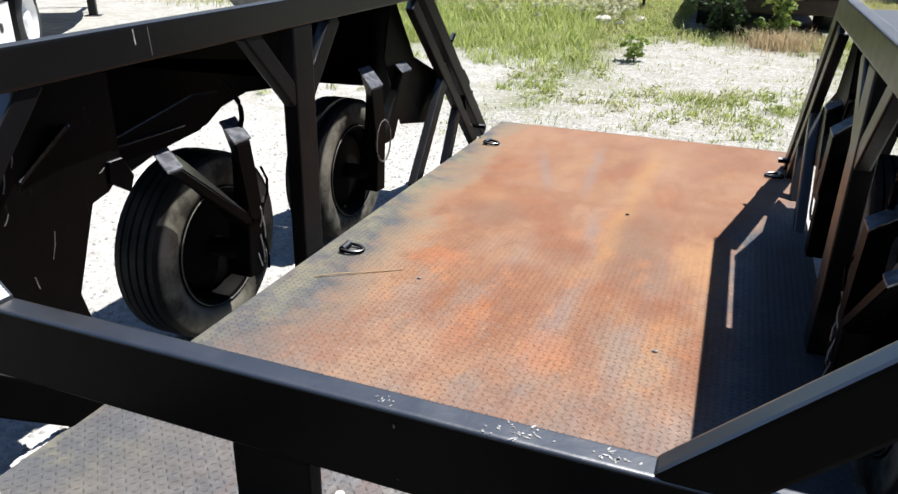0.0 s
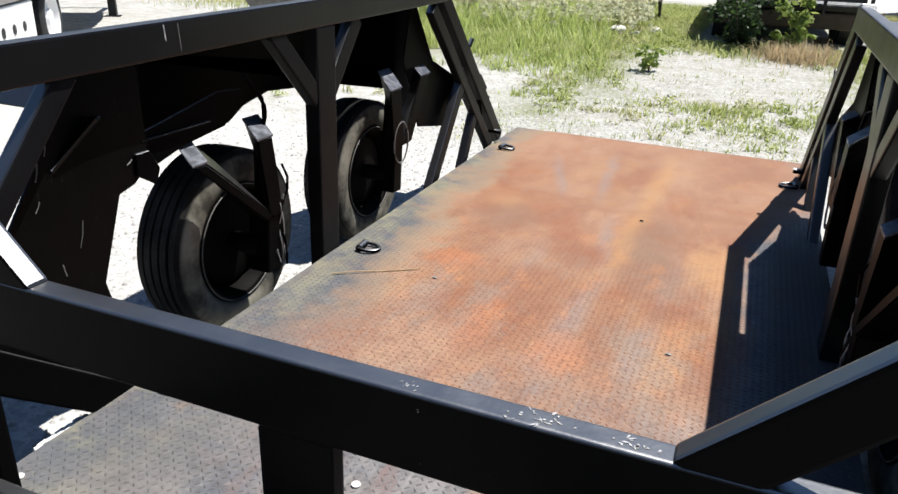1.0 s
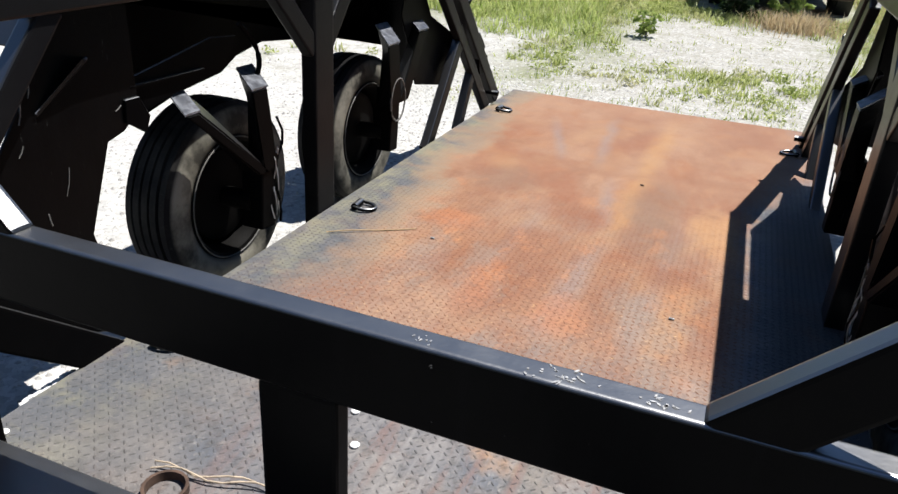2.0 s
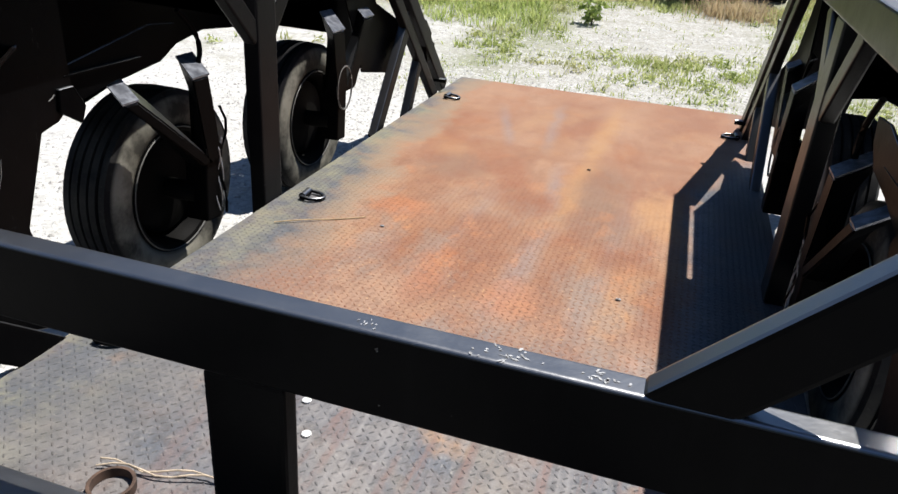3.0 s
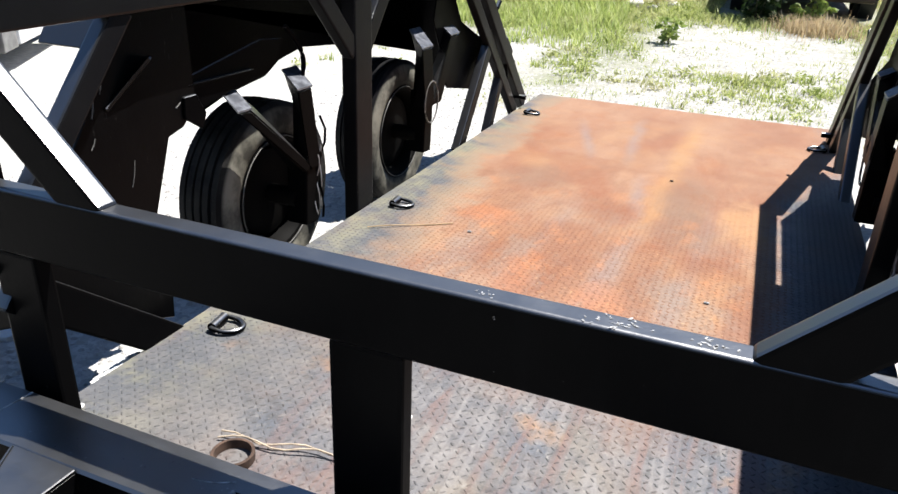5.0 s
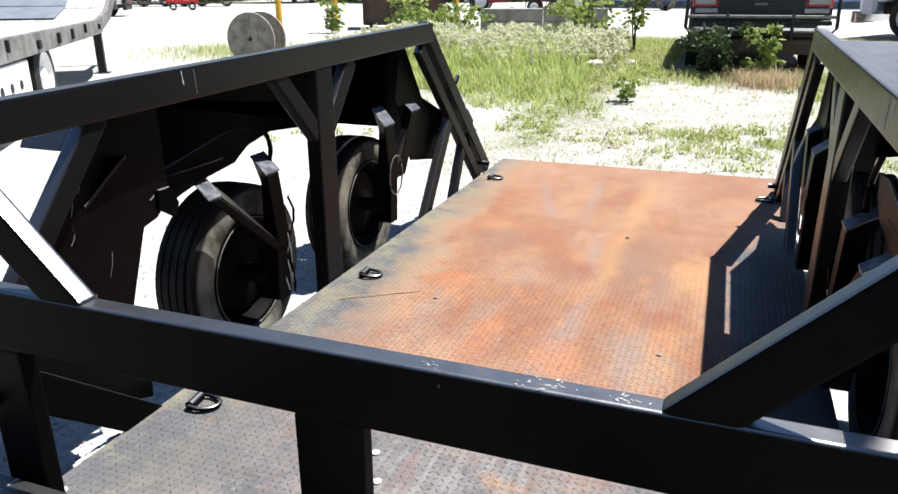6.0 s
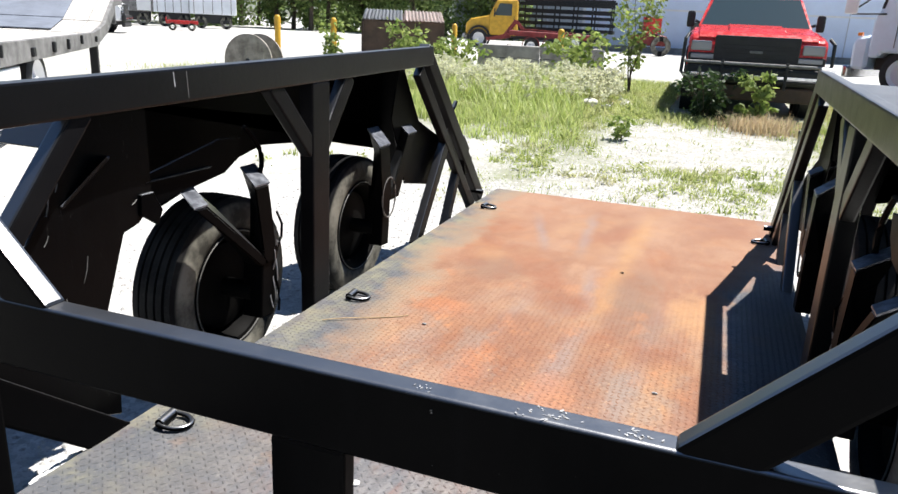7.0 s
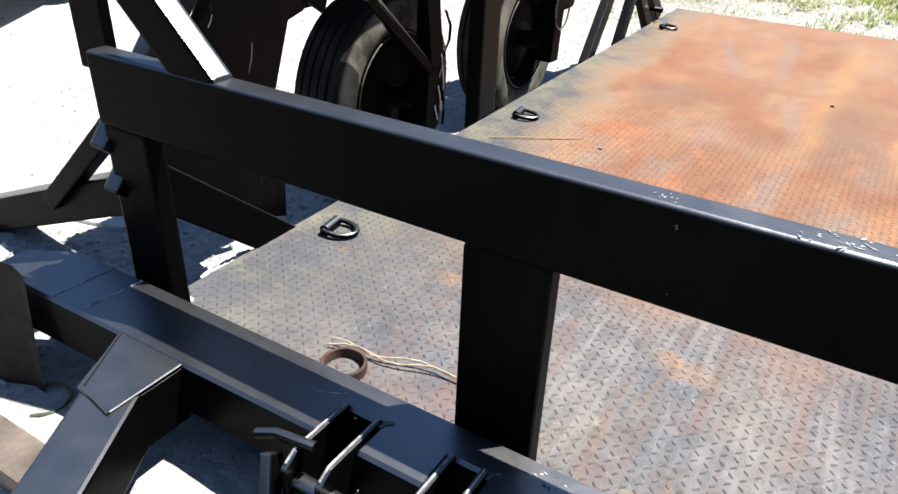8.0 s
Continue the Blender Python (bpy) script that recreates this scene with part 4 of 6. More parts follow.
    tagged(finish("garden_hose", rod(pts, 0.004, 6), plain("pale_green_hose", (0.12, 0.15, 0.10), 0.5), smooth=True), "short bit of pale green hose on the gravel", "hose")
    # outrigger at the front corner, in the shade
    leg = thing("outrigger_brace", "black steel outrigger brace beside the trailer's front corner", "brace", (0, 0, 0))
    part("strut", bar((-1.15, 1.86, 0.50), (-1.50, 1.87, 0.20), 0.05, 0.05, (0, 1, 0), 0.006), PAINT, leg)
    part("foot_bar", bar((-1.19, 1.92, 0.30), (-2.02, 1.92, -0.02), 0.10, 0.10, (0, 1, 0), 0.006), PAINT, leg)
    tagged(finish("painted_plate", slab([(-1.935, 2.018), (-1.598, 2.102), (-1.577, 2.313), (-1.956, 2.25)], -0.045, -0.018, "z", 0.002), WHITE), "white painted steel plate lying on the gravel", "plate")
    # dark discs added on the plate in place of its cut-out holes
    for x, y in ((-1.851, 2.123), (-1.703, 2.176)):
        tagged(finish("hole_disc", lathe([(0.0, 0.04), (0.012, 0.042), (0.016, 0.03), (0.016, 0.001)], (x, y, -0.0175), "z", 14), RUBBER, smooth=True), "dark disc put in for a hole in the white plate", "pad", "pads on the plate")


WHITE = plain("white_plastic", (0.72, 0.72, 0.70), 0.5, 0, 0.15, 10)
TWINE = plain("pale_baler_twine", (0.52, 0.42, 0.31), 0.85, 0, 0.3, 40)
STRAW = plain("dry_straw", (0.42, 0.30, 0.17), 0.8, 0, 0.3, 30)
WOOD = plain("weathered_timber", (0.17, 0.135, 0.11), 0.85, 0, 0.4, 14)
deck_things()

# ---- the yard: vehicles, buildings, bins ----
CONCRETE = plain("weathered_concrete", (0.30, 0.29, 0.27), 0.9, 0, 0.35, 3, 0.3)
YELLOW = plain("yellow_paint", (0.62, 0.36, 0.03), 0.45, 0, 0.2, 5)
BROWN = plain("brown_bin_paint", (0.075, 0.045, 0.030), 0.6, 0, 0.35, 4)
RED = plain("red_vehicle_paint", (0.50, 0.022, 0.020), 0.25, 0, 0.15, 3, 0.02)
DULLRED = plain("faded_red_paint", (0.22, 0.028, 0.026), 0.6, 0, 0.35, 5)
SEMIWHITE = plain("cool_white_truck_paint", (0.66, 0.75, 0.88), 0.35, 0, 0.08, 2, 0.02)
CARWHITE = plain("white_vehicle_paint", (0.80, 0.80, 0.81), 0.35, 0, 0.08, 2, 0.02)
VANWHITE = plain("bluish_white_panels", (0.82, 0.85, 0.89), 0.5, 0, 0.10, 0.9, 0.03)
CLAD = plain("pale_blue_metal_cladding", (0.64, 0.73, 0.88), 0.5, 0, 0.06, 0.8, 0.02)
CLAD_GREY = plain("grey_metal_cladding", (0.44, 0.48, 0.55), 0.5, 0, 0.06, 0.8, 0.02)
TRIM = plain("white_metal_trim", (0.72, 0.73, 0.74), 0.45, 0, 0.08, 2, 0.02)
DARK = plain("dark_chassis", (0.012, 0.012, 0.013), 0.55, 0, 0.3, 6)
GREYDECK = plain("bleached_plank_deck", (0.50, 0.475, 0.44), 0.85, 0, 0.2, 3, 0.2)
GREYSTEEL = plain("dusty_grey_steel", (0.20, 0.195, 0.19), 0.65, 0, 0.45, 5, 0.2)
RAMPTONE = plain("blue_grey_ramp_tone", (0.17, 0.19, 0.23), 0.6, 0, 0.2, 3)
GLASS = glassy("tinted_glass", (0.03, 0.045, 0.055))
CHROME = plain("chrome", (0.62, 0.63, 0.65), 0.16, 1.0, 0.1, 8, 0.0)
SCREEN = glassy("dark_windscreen", (0.030, 0.048, 0.054), 0.10)
LAMP = glassy("headlamp_glass", (0.24, 0.25, 0.27), 0.12)


TYRE = plain("road_tyre", (0.018, 0.018, 0.019), 0.7, 0, 0.35, 9)


def small_wheel(name, parent, x, y, r, w, sx, hub=None):
    """A road wheel on an x axle, outer face towards sx."""
    bm = lathe([(-w / 2, r * 0.70), (-w / 2, r * 0.9), (-w * 0.4, r), (w * 0.4, r), (w / 2, r * 0.9), (w / 2, r * 0.70)], (0, 0, 0), "x", 32, close=True)
    ob = part(name, bm, TYRE, parent, "", True, 35)
    ob.location = (x, y, r)
    prof = [(w * 0.47, r * 0.72), (w * 0.50, r * 0.69), (w * 0.40, r * 0.64), (w * 0.16, r * 0.58), (w * 0.22, r * 0.40), (w * 0.30, r * 0.28), (w * 0.44, r * 0.24), (w * 0.46, 0.001)]
    rim = part("rim", lathe([(a * sx, q) for a, q in prof], (0, 0, 0), "x", 32), hub or CARWHITE, ob, "", True, 40)
    return ob


def flatbed_trailer():
    """A low grey equipment trailer whose front rises in a bent ramp; near side at local x = 0."""
    t = thing("equipment_trailer", "dusty grey low flatbed equipment trailer with white wheels", "trailer", (-9.2, 10.8, 0.02), 35)
    side = [(-11.0, 0.66), (-1.7, 0.70), (-0.75, 0.86), (0.10, 1.20), (0.10, 1.40), (-0.95, 1.00), (-1.8, 0.90), (-11.0, 0.90)]
    for x in (-2.44, -0.06):
        part("side_rail", slab(side, x, x + 0.06, "x", 0.006), GREYSTEEL, t, "grimy steel side rail")
    for k in range(24):
        x = -2.36 + k * 0.0965
        part("deck_board", box((x, -11.0, 0.84), (x + 0.0945, -1.8, 0.885), 0.002), GREYDECK, t)
    for k in range(12):
        x = -2.36 + k * 0.193
        part("ramp_board", bar((x + 0.09, -1.78, 0.87), (x + 0.09, -0.90, 1.02), 0.04, 0.185, (1, 0, 0), 0.003), GREYDECK, t)
        part("ramp_board", bar((x + 0.09, -0.89, 1.03), (x + 0.09, 0.08, 1.37), 0.04, 0.185, (1, 0, 0), 0.003), GREYDECK, t)
    part("front_panel", box((-2.40, 0.05, 1.0), (0.0, 0.12, 1.36), 0.01), GREYSTEEL, t)
    random.seed(17)
    for k in range(10):
        y = -9.6 + k * 0.85 + random.uniform(-0.2, 0.2)
        z, q, hh = 0.72 + random.uniform(0, 0.05), random.uniform(0.04, 0.12), random.uniform(0.05, 0.13)
        part("stake_pocket", box((0.0, y, z), (0.035, y + q, z + hh), 0.012), DARK, t)
    # blue-grey layers added over the ramp boards put their shaded tone into colour
    part("ramp_shade_layer", bar((-1.42, -1.72, 0.925), (-1.42, -0.90, 1.066), 0.012, 1.66, (1, 0, 0), 0.003), RAMPTONE, t, "blue-grey layer on the ramp carrying its shaded tone")
    part("ramp_shade_layer", bar((-1.42, -0.88, 1.076), (-1.42, -0.02, 1.380), 0.012, 1.66, (1, 0, 0), 0.003), RAMPTONE, t, "blue-grey layer on the ramp carrying its shaded tone")
    for x in (-2.3, -0.06):
        part("front_arm", bar((x + 0.03, 0.08, 1.33), (x + 0.03, 0.85, 1.36), 0.10, 0.06, (1, 0, 0), 0.006), GREYSTEEL, t)
    part("front_crossbar", box((-2.3, 0.80, 1.30), (0.0, 0.88, 1.42), 0.008), GREYSTEEL, t)
    for y in (-9.4, -6.9, -3.6, -1.2):
        part("bolster", box((-2.36, y, 0.70), (-0.07, y + 0.10, 0.835), 0.006), DARK, t)
    for x in (-2.0, -0.35):
        part("landing_leg", box((x, -0.45, 0.02), (x + 0.12, -0.33, 1.0), 0.008), DARK, t)
        part("leg_foot", box((x - 0.06, -0.52, -0.01), (x + 0.18, -0.26, 0.02), 0.004), DARK, t)
    for y in (-4.72, -7.78):
        small_wheel("wheel", t, -0.19, y, 0.40, 0.24, 1)
        small_wheel("wheel", t, -2.20, y, 0.40, 0.24, -1)
    part("toolbox", box((-0.30, -6.80, 0.14), (-0.02, -5.55, 0.66), 0.01), CARWHITE, t, "white steel toolbox panel")
    part("toolbox_end", box((-0.28, -7.15, 0.12), (-0.04, -6.81, 0.66), 0.01), GREYSTEEL, t)
    for y in (-6.5, -6.2, -5.9):
        part("latch_hole", lathe([(0.0, 0.045), (0.006, 0.045), (0.007, 0.001)], (-0.019, y, 0.45), "x", 14), DARK, t)
    part("axle_beam", box((-1.7, -8.2, 0.42), (-0.8, -4.3, 0.66), 0.02), DARK, t)


def cable_reel():
    r = thing("cable_reel", "weathered wooden cable reel standing on the gravel", "reel", (-7.45, 12.2, ground_z(-7.45, 12.2) - 0.03), 98)
    for x in (-0.24, 0.20):
        f = part("flange", lathe([(x, 0.45), (x + 0.04, 0.45), (x + 0.04, 0.06), (x, 0.06)], (0, 0, 0.46), "x", 36, close=True), WOOD_GREY, r, "", True, 40)
        for k in range(6):
            y = -0.375 + k * 0.150
            h = math.sqrt(max(0.0, 0.44 ** 2 - max(abs(y - 0.07), abs(y + 0.07)) ** 2))
            part("board", box((x - 0.006 if x < 0 else x + 0.034, y - 0.07, 0.46 - h), (x + 0.002 if x < 0 else x + 0.046, y + 0.07, 0.46 + h), 0.002), WOOD_GREY, f)
    part("drum", lathe([(-0.21, 0.19), (0.21, 0.19)], (0, 0, 0.46), "x", 28), WOOD_GREY, r, "", True)
    part("hub_bolt", rod([(-0.27, 0, 0.46), (0.27, 0, 0.46)], 0.035, 10), DARK, r, "", True)


WOOD_GREY = plain("silvered_wood", (0.33, 0.30, 0.26), 0.9, 0, 0.4, 7, 0.3)


def bollards():
    b = None
    for x, y, h in ((-11.48, 19.15, 1.08), (-10.15, 19.95, 1.12), (-8.13, 20.95, 1.07), (-7.75, 23.4, 0.85), (-3.95, 21.6, 0.9)):
        at = pose(x, y, ground_z(x, y) - 0.02)
        if b is None:
            b = thing("bollard", "yellow painted steel pipe bollard", "bollard", (x, y, ground_z(x, y) - 0.02), 0, "yellow bollards")
            part("pipe", lathe([(0, 0.085), (1.02, 0.085), (1.06, 0.07), (1.085, 0.04), (1.09, 0.001)], (0, 0, 0), "z", 20), YELLOW, b, "", True)
            part("collar", lathe([(0, 0.13), (0.03, 0.125), (0.03, 0.085)], (0, 0, 0), "z", 20), CONCRETE, b, "", True)
        else:
            copy_thing(b, at)


def dumpster():
    d = thing("dumpster", "brown steel dumpster with corrugated metal lids", "dumpster", (-8.55, 21.2, ground_z(-8.5, 20.7)), 24)
    part("body", slab([(-0.75, 0.12), (0.75, 0.12), (0.85, 1.30), (-0.85, 1.06)], -1.15, 1.15, "x", 0.01), BROWN, d)
    for x in (-1.16, -0.4, 0.4, 1.12):
        part("rib", box((x, -0.90, 0.15), (x + 0.05, -0.84, 1.0), 0.005), BROWN, d)
    for i, x in enumerate((-1.15, 0.02)):
        bm = bmesh.new()
        n = 22
        A = [bm.verts.new((x + 1.13 * k / n, -0.97, 1.07 + 0.045 * (k % 2))) for k in range(n + 1)]
        B = [bm.verts.new((x + 1.13 * k / n, 0.90, 1.36 + 0.045 * (k % 2))) for k in range(n + 1)]
        for k in range(n):
            bm.faces.new((A[k], A[k + 1], B[k + 1], B[k]))
        bmesh.ops.solidify(bm, geom=bm.faces[:], thickness=0.012)
        part("lid", bm, STEEL if i == 0 else BLEACHED, d, "bright corrugated metal lid" if i == 0 else "faded pink-white lid")
    for x in (-1.0, 1.0):
        for y in (-0.6, 0.6):
            part("caster", rod([(x, y, 0.06), (x + 0.06, y, 0.06)], 0.06, 14), DARK, d, "", True)


BLEACHED = plain("bleached_plastic", (0.55, 0.46, 0.42), 0.6, 0, 0.2, 6)


def concrete_blocks():
    b = None
    for k, (x, y, z) in enumerate(((-4.95, 19.95, 0.0), (-3.38, 20.40, 0.0), (-4.95, 19.95, 0.31), (-3.38, 20.40, 0.31))):
        base = ground_z(x, y) - 0.02
        if b is None:
            b = thing("concrete_block", "grey weathered precast concrete barrier block", "block", (x, y, base + z), 16, "stacked barrier blocks")
            part("slab", box((-0.80, -0.3, 0.0), (0.80, 0.3, 0.305), 0.025), CONCRETE, b)
            part("lifting_eye", rod([(-0.06, 0, 0.30), (-0.04, 0, 0.335), (0.04, 0, 0.335), (0.06, 0, 0.30)], 0.01, 6), RUST, b, "", True)
        else:
            copy_thing(b, pose(x, y, base + z, 0, 0, 16))


def pickup(name, label, at, turn, paint, guard):
    """A crew-cab pickup whose front faces local -y; the front bumper stands at y = 0."""
    p = thing(name, label, "pickup truck", (at[0], at[1], at[2] - 0.05), turn)
    p.scale = (1, 1, 1.12)
    w = 0.98
    side = [(0.16, 0.50), (0.10, 0.78), (0.12, 1.04), (0.25, 1.13), (1.38, 1.22), (5.6, 1.22), (5.6, 0.55), (0.9, 0.48)]
    part("body", slab(side, -w, w, "x", 0.05), paint, p)
    part("hood", slab([(0.14, 1.08), (0.30, 1.165), (1.42, 1.265), (1.42, 1.18)], -0.86, 0.86, "x", 0.02), paint, p)
    part("hood_scoop", slab([(0.42, 1.165), (0.62, 1.225), (1.36, 1.285), (1.36, 1.22)], -0.42, 0.42, "x", 0.02), paint, p)
    def tapered(outline, w0, w1, z0, z1, inset=0.0):
        """A closed shape whose half width runs from w0 at z0 to w1 at z1."""
        bm = bmesh.new()
        rows = []
        for sx in (-1, 1):
            rows.append([bm.verts.new((sx * (w0 + (w1 - w0) * (z - z0) / (z1 - z0) + inset), y, z)) for y, z in outline])
        A, B = rows
        bm.faces.new(A)
        bm.faces.new(B[::-1])
        for i in range(len(outline)):
            j = (i + 1) % len(outline)
            bm.faces.new((A[i], B[i], B[j], A[j]))
        bmesh.ops.recalc_face_normals(bm, faces=bm.faces)
        return bm

    bm = tapered([(1.36, 1.20), (1.98, 1.685), (2.20, 1.735), (3.9, 1.735), (4.10, 1.66), (4.30, 1.20)], 0.90, 0.71, 1.2, 1.735)
    bmesh.ops.bevel(bm, geom=bm.edges[:], offset=0.045, segments=3, affect="EDGES")
    part("cab", bm, paint, p)
    part("windscreen", tapered([(1.420, 1.262), (1.955, 1.680), (1.967, 1.668), (1.432, 1.250)], 0.845, 0.675, 1.25, 1.68), SCREEN, p)
    for sx in (-1, 1):
        bm = bmesh.new()
        for k in (0.002, 0.010):
            bm.faces.new([bm.verts.new((sx * (0.90 - 0.355 * (z - 1.2) + k), y, z)) for y, z in ((1.75, 1.27), (2.16, 1.63), (3.1, 1.63), (3.1, 1.27))])
        part("side_window", bm, GLASS, p)
        m = part("mirror", box((sx * 1.02 - 0.065, 1.62, 1.22), (sx * 1.02 + 0.065, 1.72, 1.46), 0.04), DARK, p)
        part("mirror_arm", bar((sx * 0.84, 1.68, 1.28), (sx * 0.95, 1.68, 1.32), 0.04, 0.04, (0, 1, 0), 0.006), DARK, m)
        part("headlamp", box((sx * 0.79 - 0.15, 0.062, 0.905), (sx * 0.79 + 0.15, 0.14, 1.035), 0.02), LAMP, p, "clear headlamp")
        part("parking_lamp", box((sx * 0.76 - 0.17, 0.066, 0.80), (sx * 0.76 + 0.17, 0.14, 0.865), 0.01), LAMP, p)
        small_wheel("wheel", p, sx * 0.86, 1.05, 0.39, 0.26, sx, STEEL)
        small_wheel("wheel", p, sx * 0.86, 4.6, 0.39, 0.26, sx, STEEL)
        part("wheel_arch", lathe([(sx * 0.80, 0.49), (sx * 1.01, 0.49), (sx * 1.01, 0.44), (sx * 0.80, 0.44)], (0, 1.05, 0.46), "x", 32, close=True), DARK, p, "", True)
    part("grille", box((-0.60, 0.045, 0.70), (0.60, 0.12, 1.12), 0.02), DARK, p)
    part("grille_frame", box((-0.97, 0.085, 0.72), (0.97, 0.135, 0.88), 0.02), DARK, p)
    for k in range(4):
        part("grille_bar", box((-0.56, 0.04, 0.83 + k * 0.055), (0.56, 0.044, 0.840 + k * 0.055), 0.003), DARK, p)
    part("badge", box((-0.09, 0.020, 0.90), (0.09, 0.029, 0.935), 0.006), GREYSTEEL, p, "plain dull badge")
    part("bumper", box((-0.98, -0.05, 0.50), (0.98, 0.12, 0.72), 0.04), DARK, p, "dark front bumper")
    part("bumper_strip", box((-0.92, -0.058, 0.585), (0.92, -0.051, 0.625), 0.003), CHROME, p, "bright trim strip")
    part("lower_valance", box((-0.90, 0.0, 0.28), (0.90, 0.14, 0.48), 0.03), BROWN if guard else DARK, p)
    part("grille_trim", box((-0.62, 0.022, 0.735), (0.62, 0.038, 0.753), 0.004), GREYSTEEL, p, "bright grille bar")
    for x in (-0.62, 0.0):
        q = 0.20 if x == 0.0 else 0.04
        part("marker_lamp", box((x - q, 2.14, 1.728), (x + q, 2.24, 1.768), 0.012), AMBER, p, "amber cab marker lamp")
    if guard:
        g = part("grille_guard", rod([(-0.98, 0.06, 1.12), (-1.03, -0.05, 1.06), (-1.04, -0.07, 0.62), (-0.98, -0.07, 0.56), (0.98, -0.07, 0.56), (1.04, -0.07, 0.62), (1.03, -0.05, 1.06), (0.98, 0.06, 1.12)], 0.026, 10), DARK, p, "black tube grille guard", True)
        for x in (-0.45, 0.45):
            part("guard_upright", box((x - 0.022, -0.10, 0.45), (x + 0.022, -0.06, 0.80), 0.008), DARK, g)
        part("guard_bar", rod([(-1.02, -0.08, 0.76), (1.02, -0.08, 0.76)], 0.022, 8), GREYSTEEL, g, "", True)
    part("underside", box((-0.80, 0.3, 0.34), (0.80, 5.4, 0.52), 0.02), DARK, p)
    return p


def semi_tractor():
    """Front towards local -y; the near side stands at local x = 0."""
    t = thing("semi_tractor", "white semi tractor with tall mirrors parked beside the building", "truck", (3.33, 19.66, ground_z(3.3, 19.7)), -120)
    t.scale = (1.2, 1.2, 1.12)
    part("cab", slab([(0.0, 0.70), (0.0, 1.48), (0.10, 1.60), (0.36, 2.95), (0.6, 3.1), (3.2, 3.2), (3.2, 0.80), (0.22, 0.80), (0.20, 0.70)], -2.3, 0.0, "x", 0.04), SEMIWHITE, t)
    part("hood", slab([(-0.30, 0.46), (-0.32, 0.98), (-0.24, 1.08), (-0.01, 1.14), (-0.01, 0.46)], -2.2, -0.05, "x", 0.06), SEMIWHITE, t)
    part("grille", box((-1.7, -0.36, 0.55), (-0.6, -0.325, 1.0), 0.01), CHROME, t)
    part("windscreen", bar((-1.15, 0.115, 1.68), (-1.15, 0.335, 2.82), 0.014, 2.1, (1, 0, 0), 0.003), GLASS, t)
    part("pillar_trim", slab([(0.10, 1.62), (0.15, 1.62), (0.42, 2.92), (0.37, 2.92)], 0.001, 0.014, "x", 0.002), DARK, t)
    w = part("door_window", slab([(0.62, 1.78), (0.78, 2.6), (1.7, 2.6), (1.7, 1.78)], 0.006, 0.016, "x", 0.002), GLASS, t)
    part("window_frame", slab([(0.55, 1.71), (0.73, 2.68), (1.78, 2.68), (1.78, 1.71)], 0.001, 0.0055, "x", 0.001), DARK, w)
    for y in (0.42, 1.95):
        part("door_seam", slab([(y, 0.9), (y + 0.014, 0.9), (y + 0.014, 1.70), (y, 1.70)], 0.001, 0.005, "x", 0.0), DARK, t)
    part("door_handle", box((0.001, 1.55, 1.42), (0.04, 1.70, 1.47), 0.008), DARK, t)
    m = part("mirror", box((0.24, -0.42, 1.50), (0.31, -0.20, 2.12), 0.03), TRIM, t, "tall grey mirror")
    for z in (1.50, 2.05):
        part("mirror_bracket", rod([(0.0, 0.20, z + 0.02), (0.26, -0.30, z)], 0.016, 8), DARK, m, "", True)
    part("mirror_brace", rod([(0.26, -0.30, 1.55), (0.0, 0.40, 2.20)], 0.016, 8), DARK, m, "", True)
    part("marker_lamp", box((-0.16, -0.26, 1.10), (-0.08, -0.18, 1.17), 0.01), AMBER, t)
    small_wheel("wheel", t, -0.20, 0.66, 0.42, 0.28, 1)
    small_wheel("wheel", t, -2.05, 0.66, 0.42, 0.28, -1)
    small_wheel("wheel", t, -0.35, 4.6, 0.50, 0.50, 1)
    small_wheel("wheel", t, -1.95, 4.6, 0.50, 0.50, -1)
    part("chassis", box((-1.75, 0.02, 0.46), (-0.36, 6.0, 0.795), 0.02), DARK, t)
    part("side_step", box((-0.34, 1.15, 0.42), (-0.05, 2.6, 0.79), 0.01), DARK, t)
    part("bumper", box((-2.25, -0.42, 0.28), (-0.05, -0.33, 0.52), 0.03), CHROME, t)


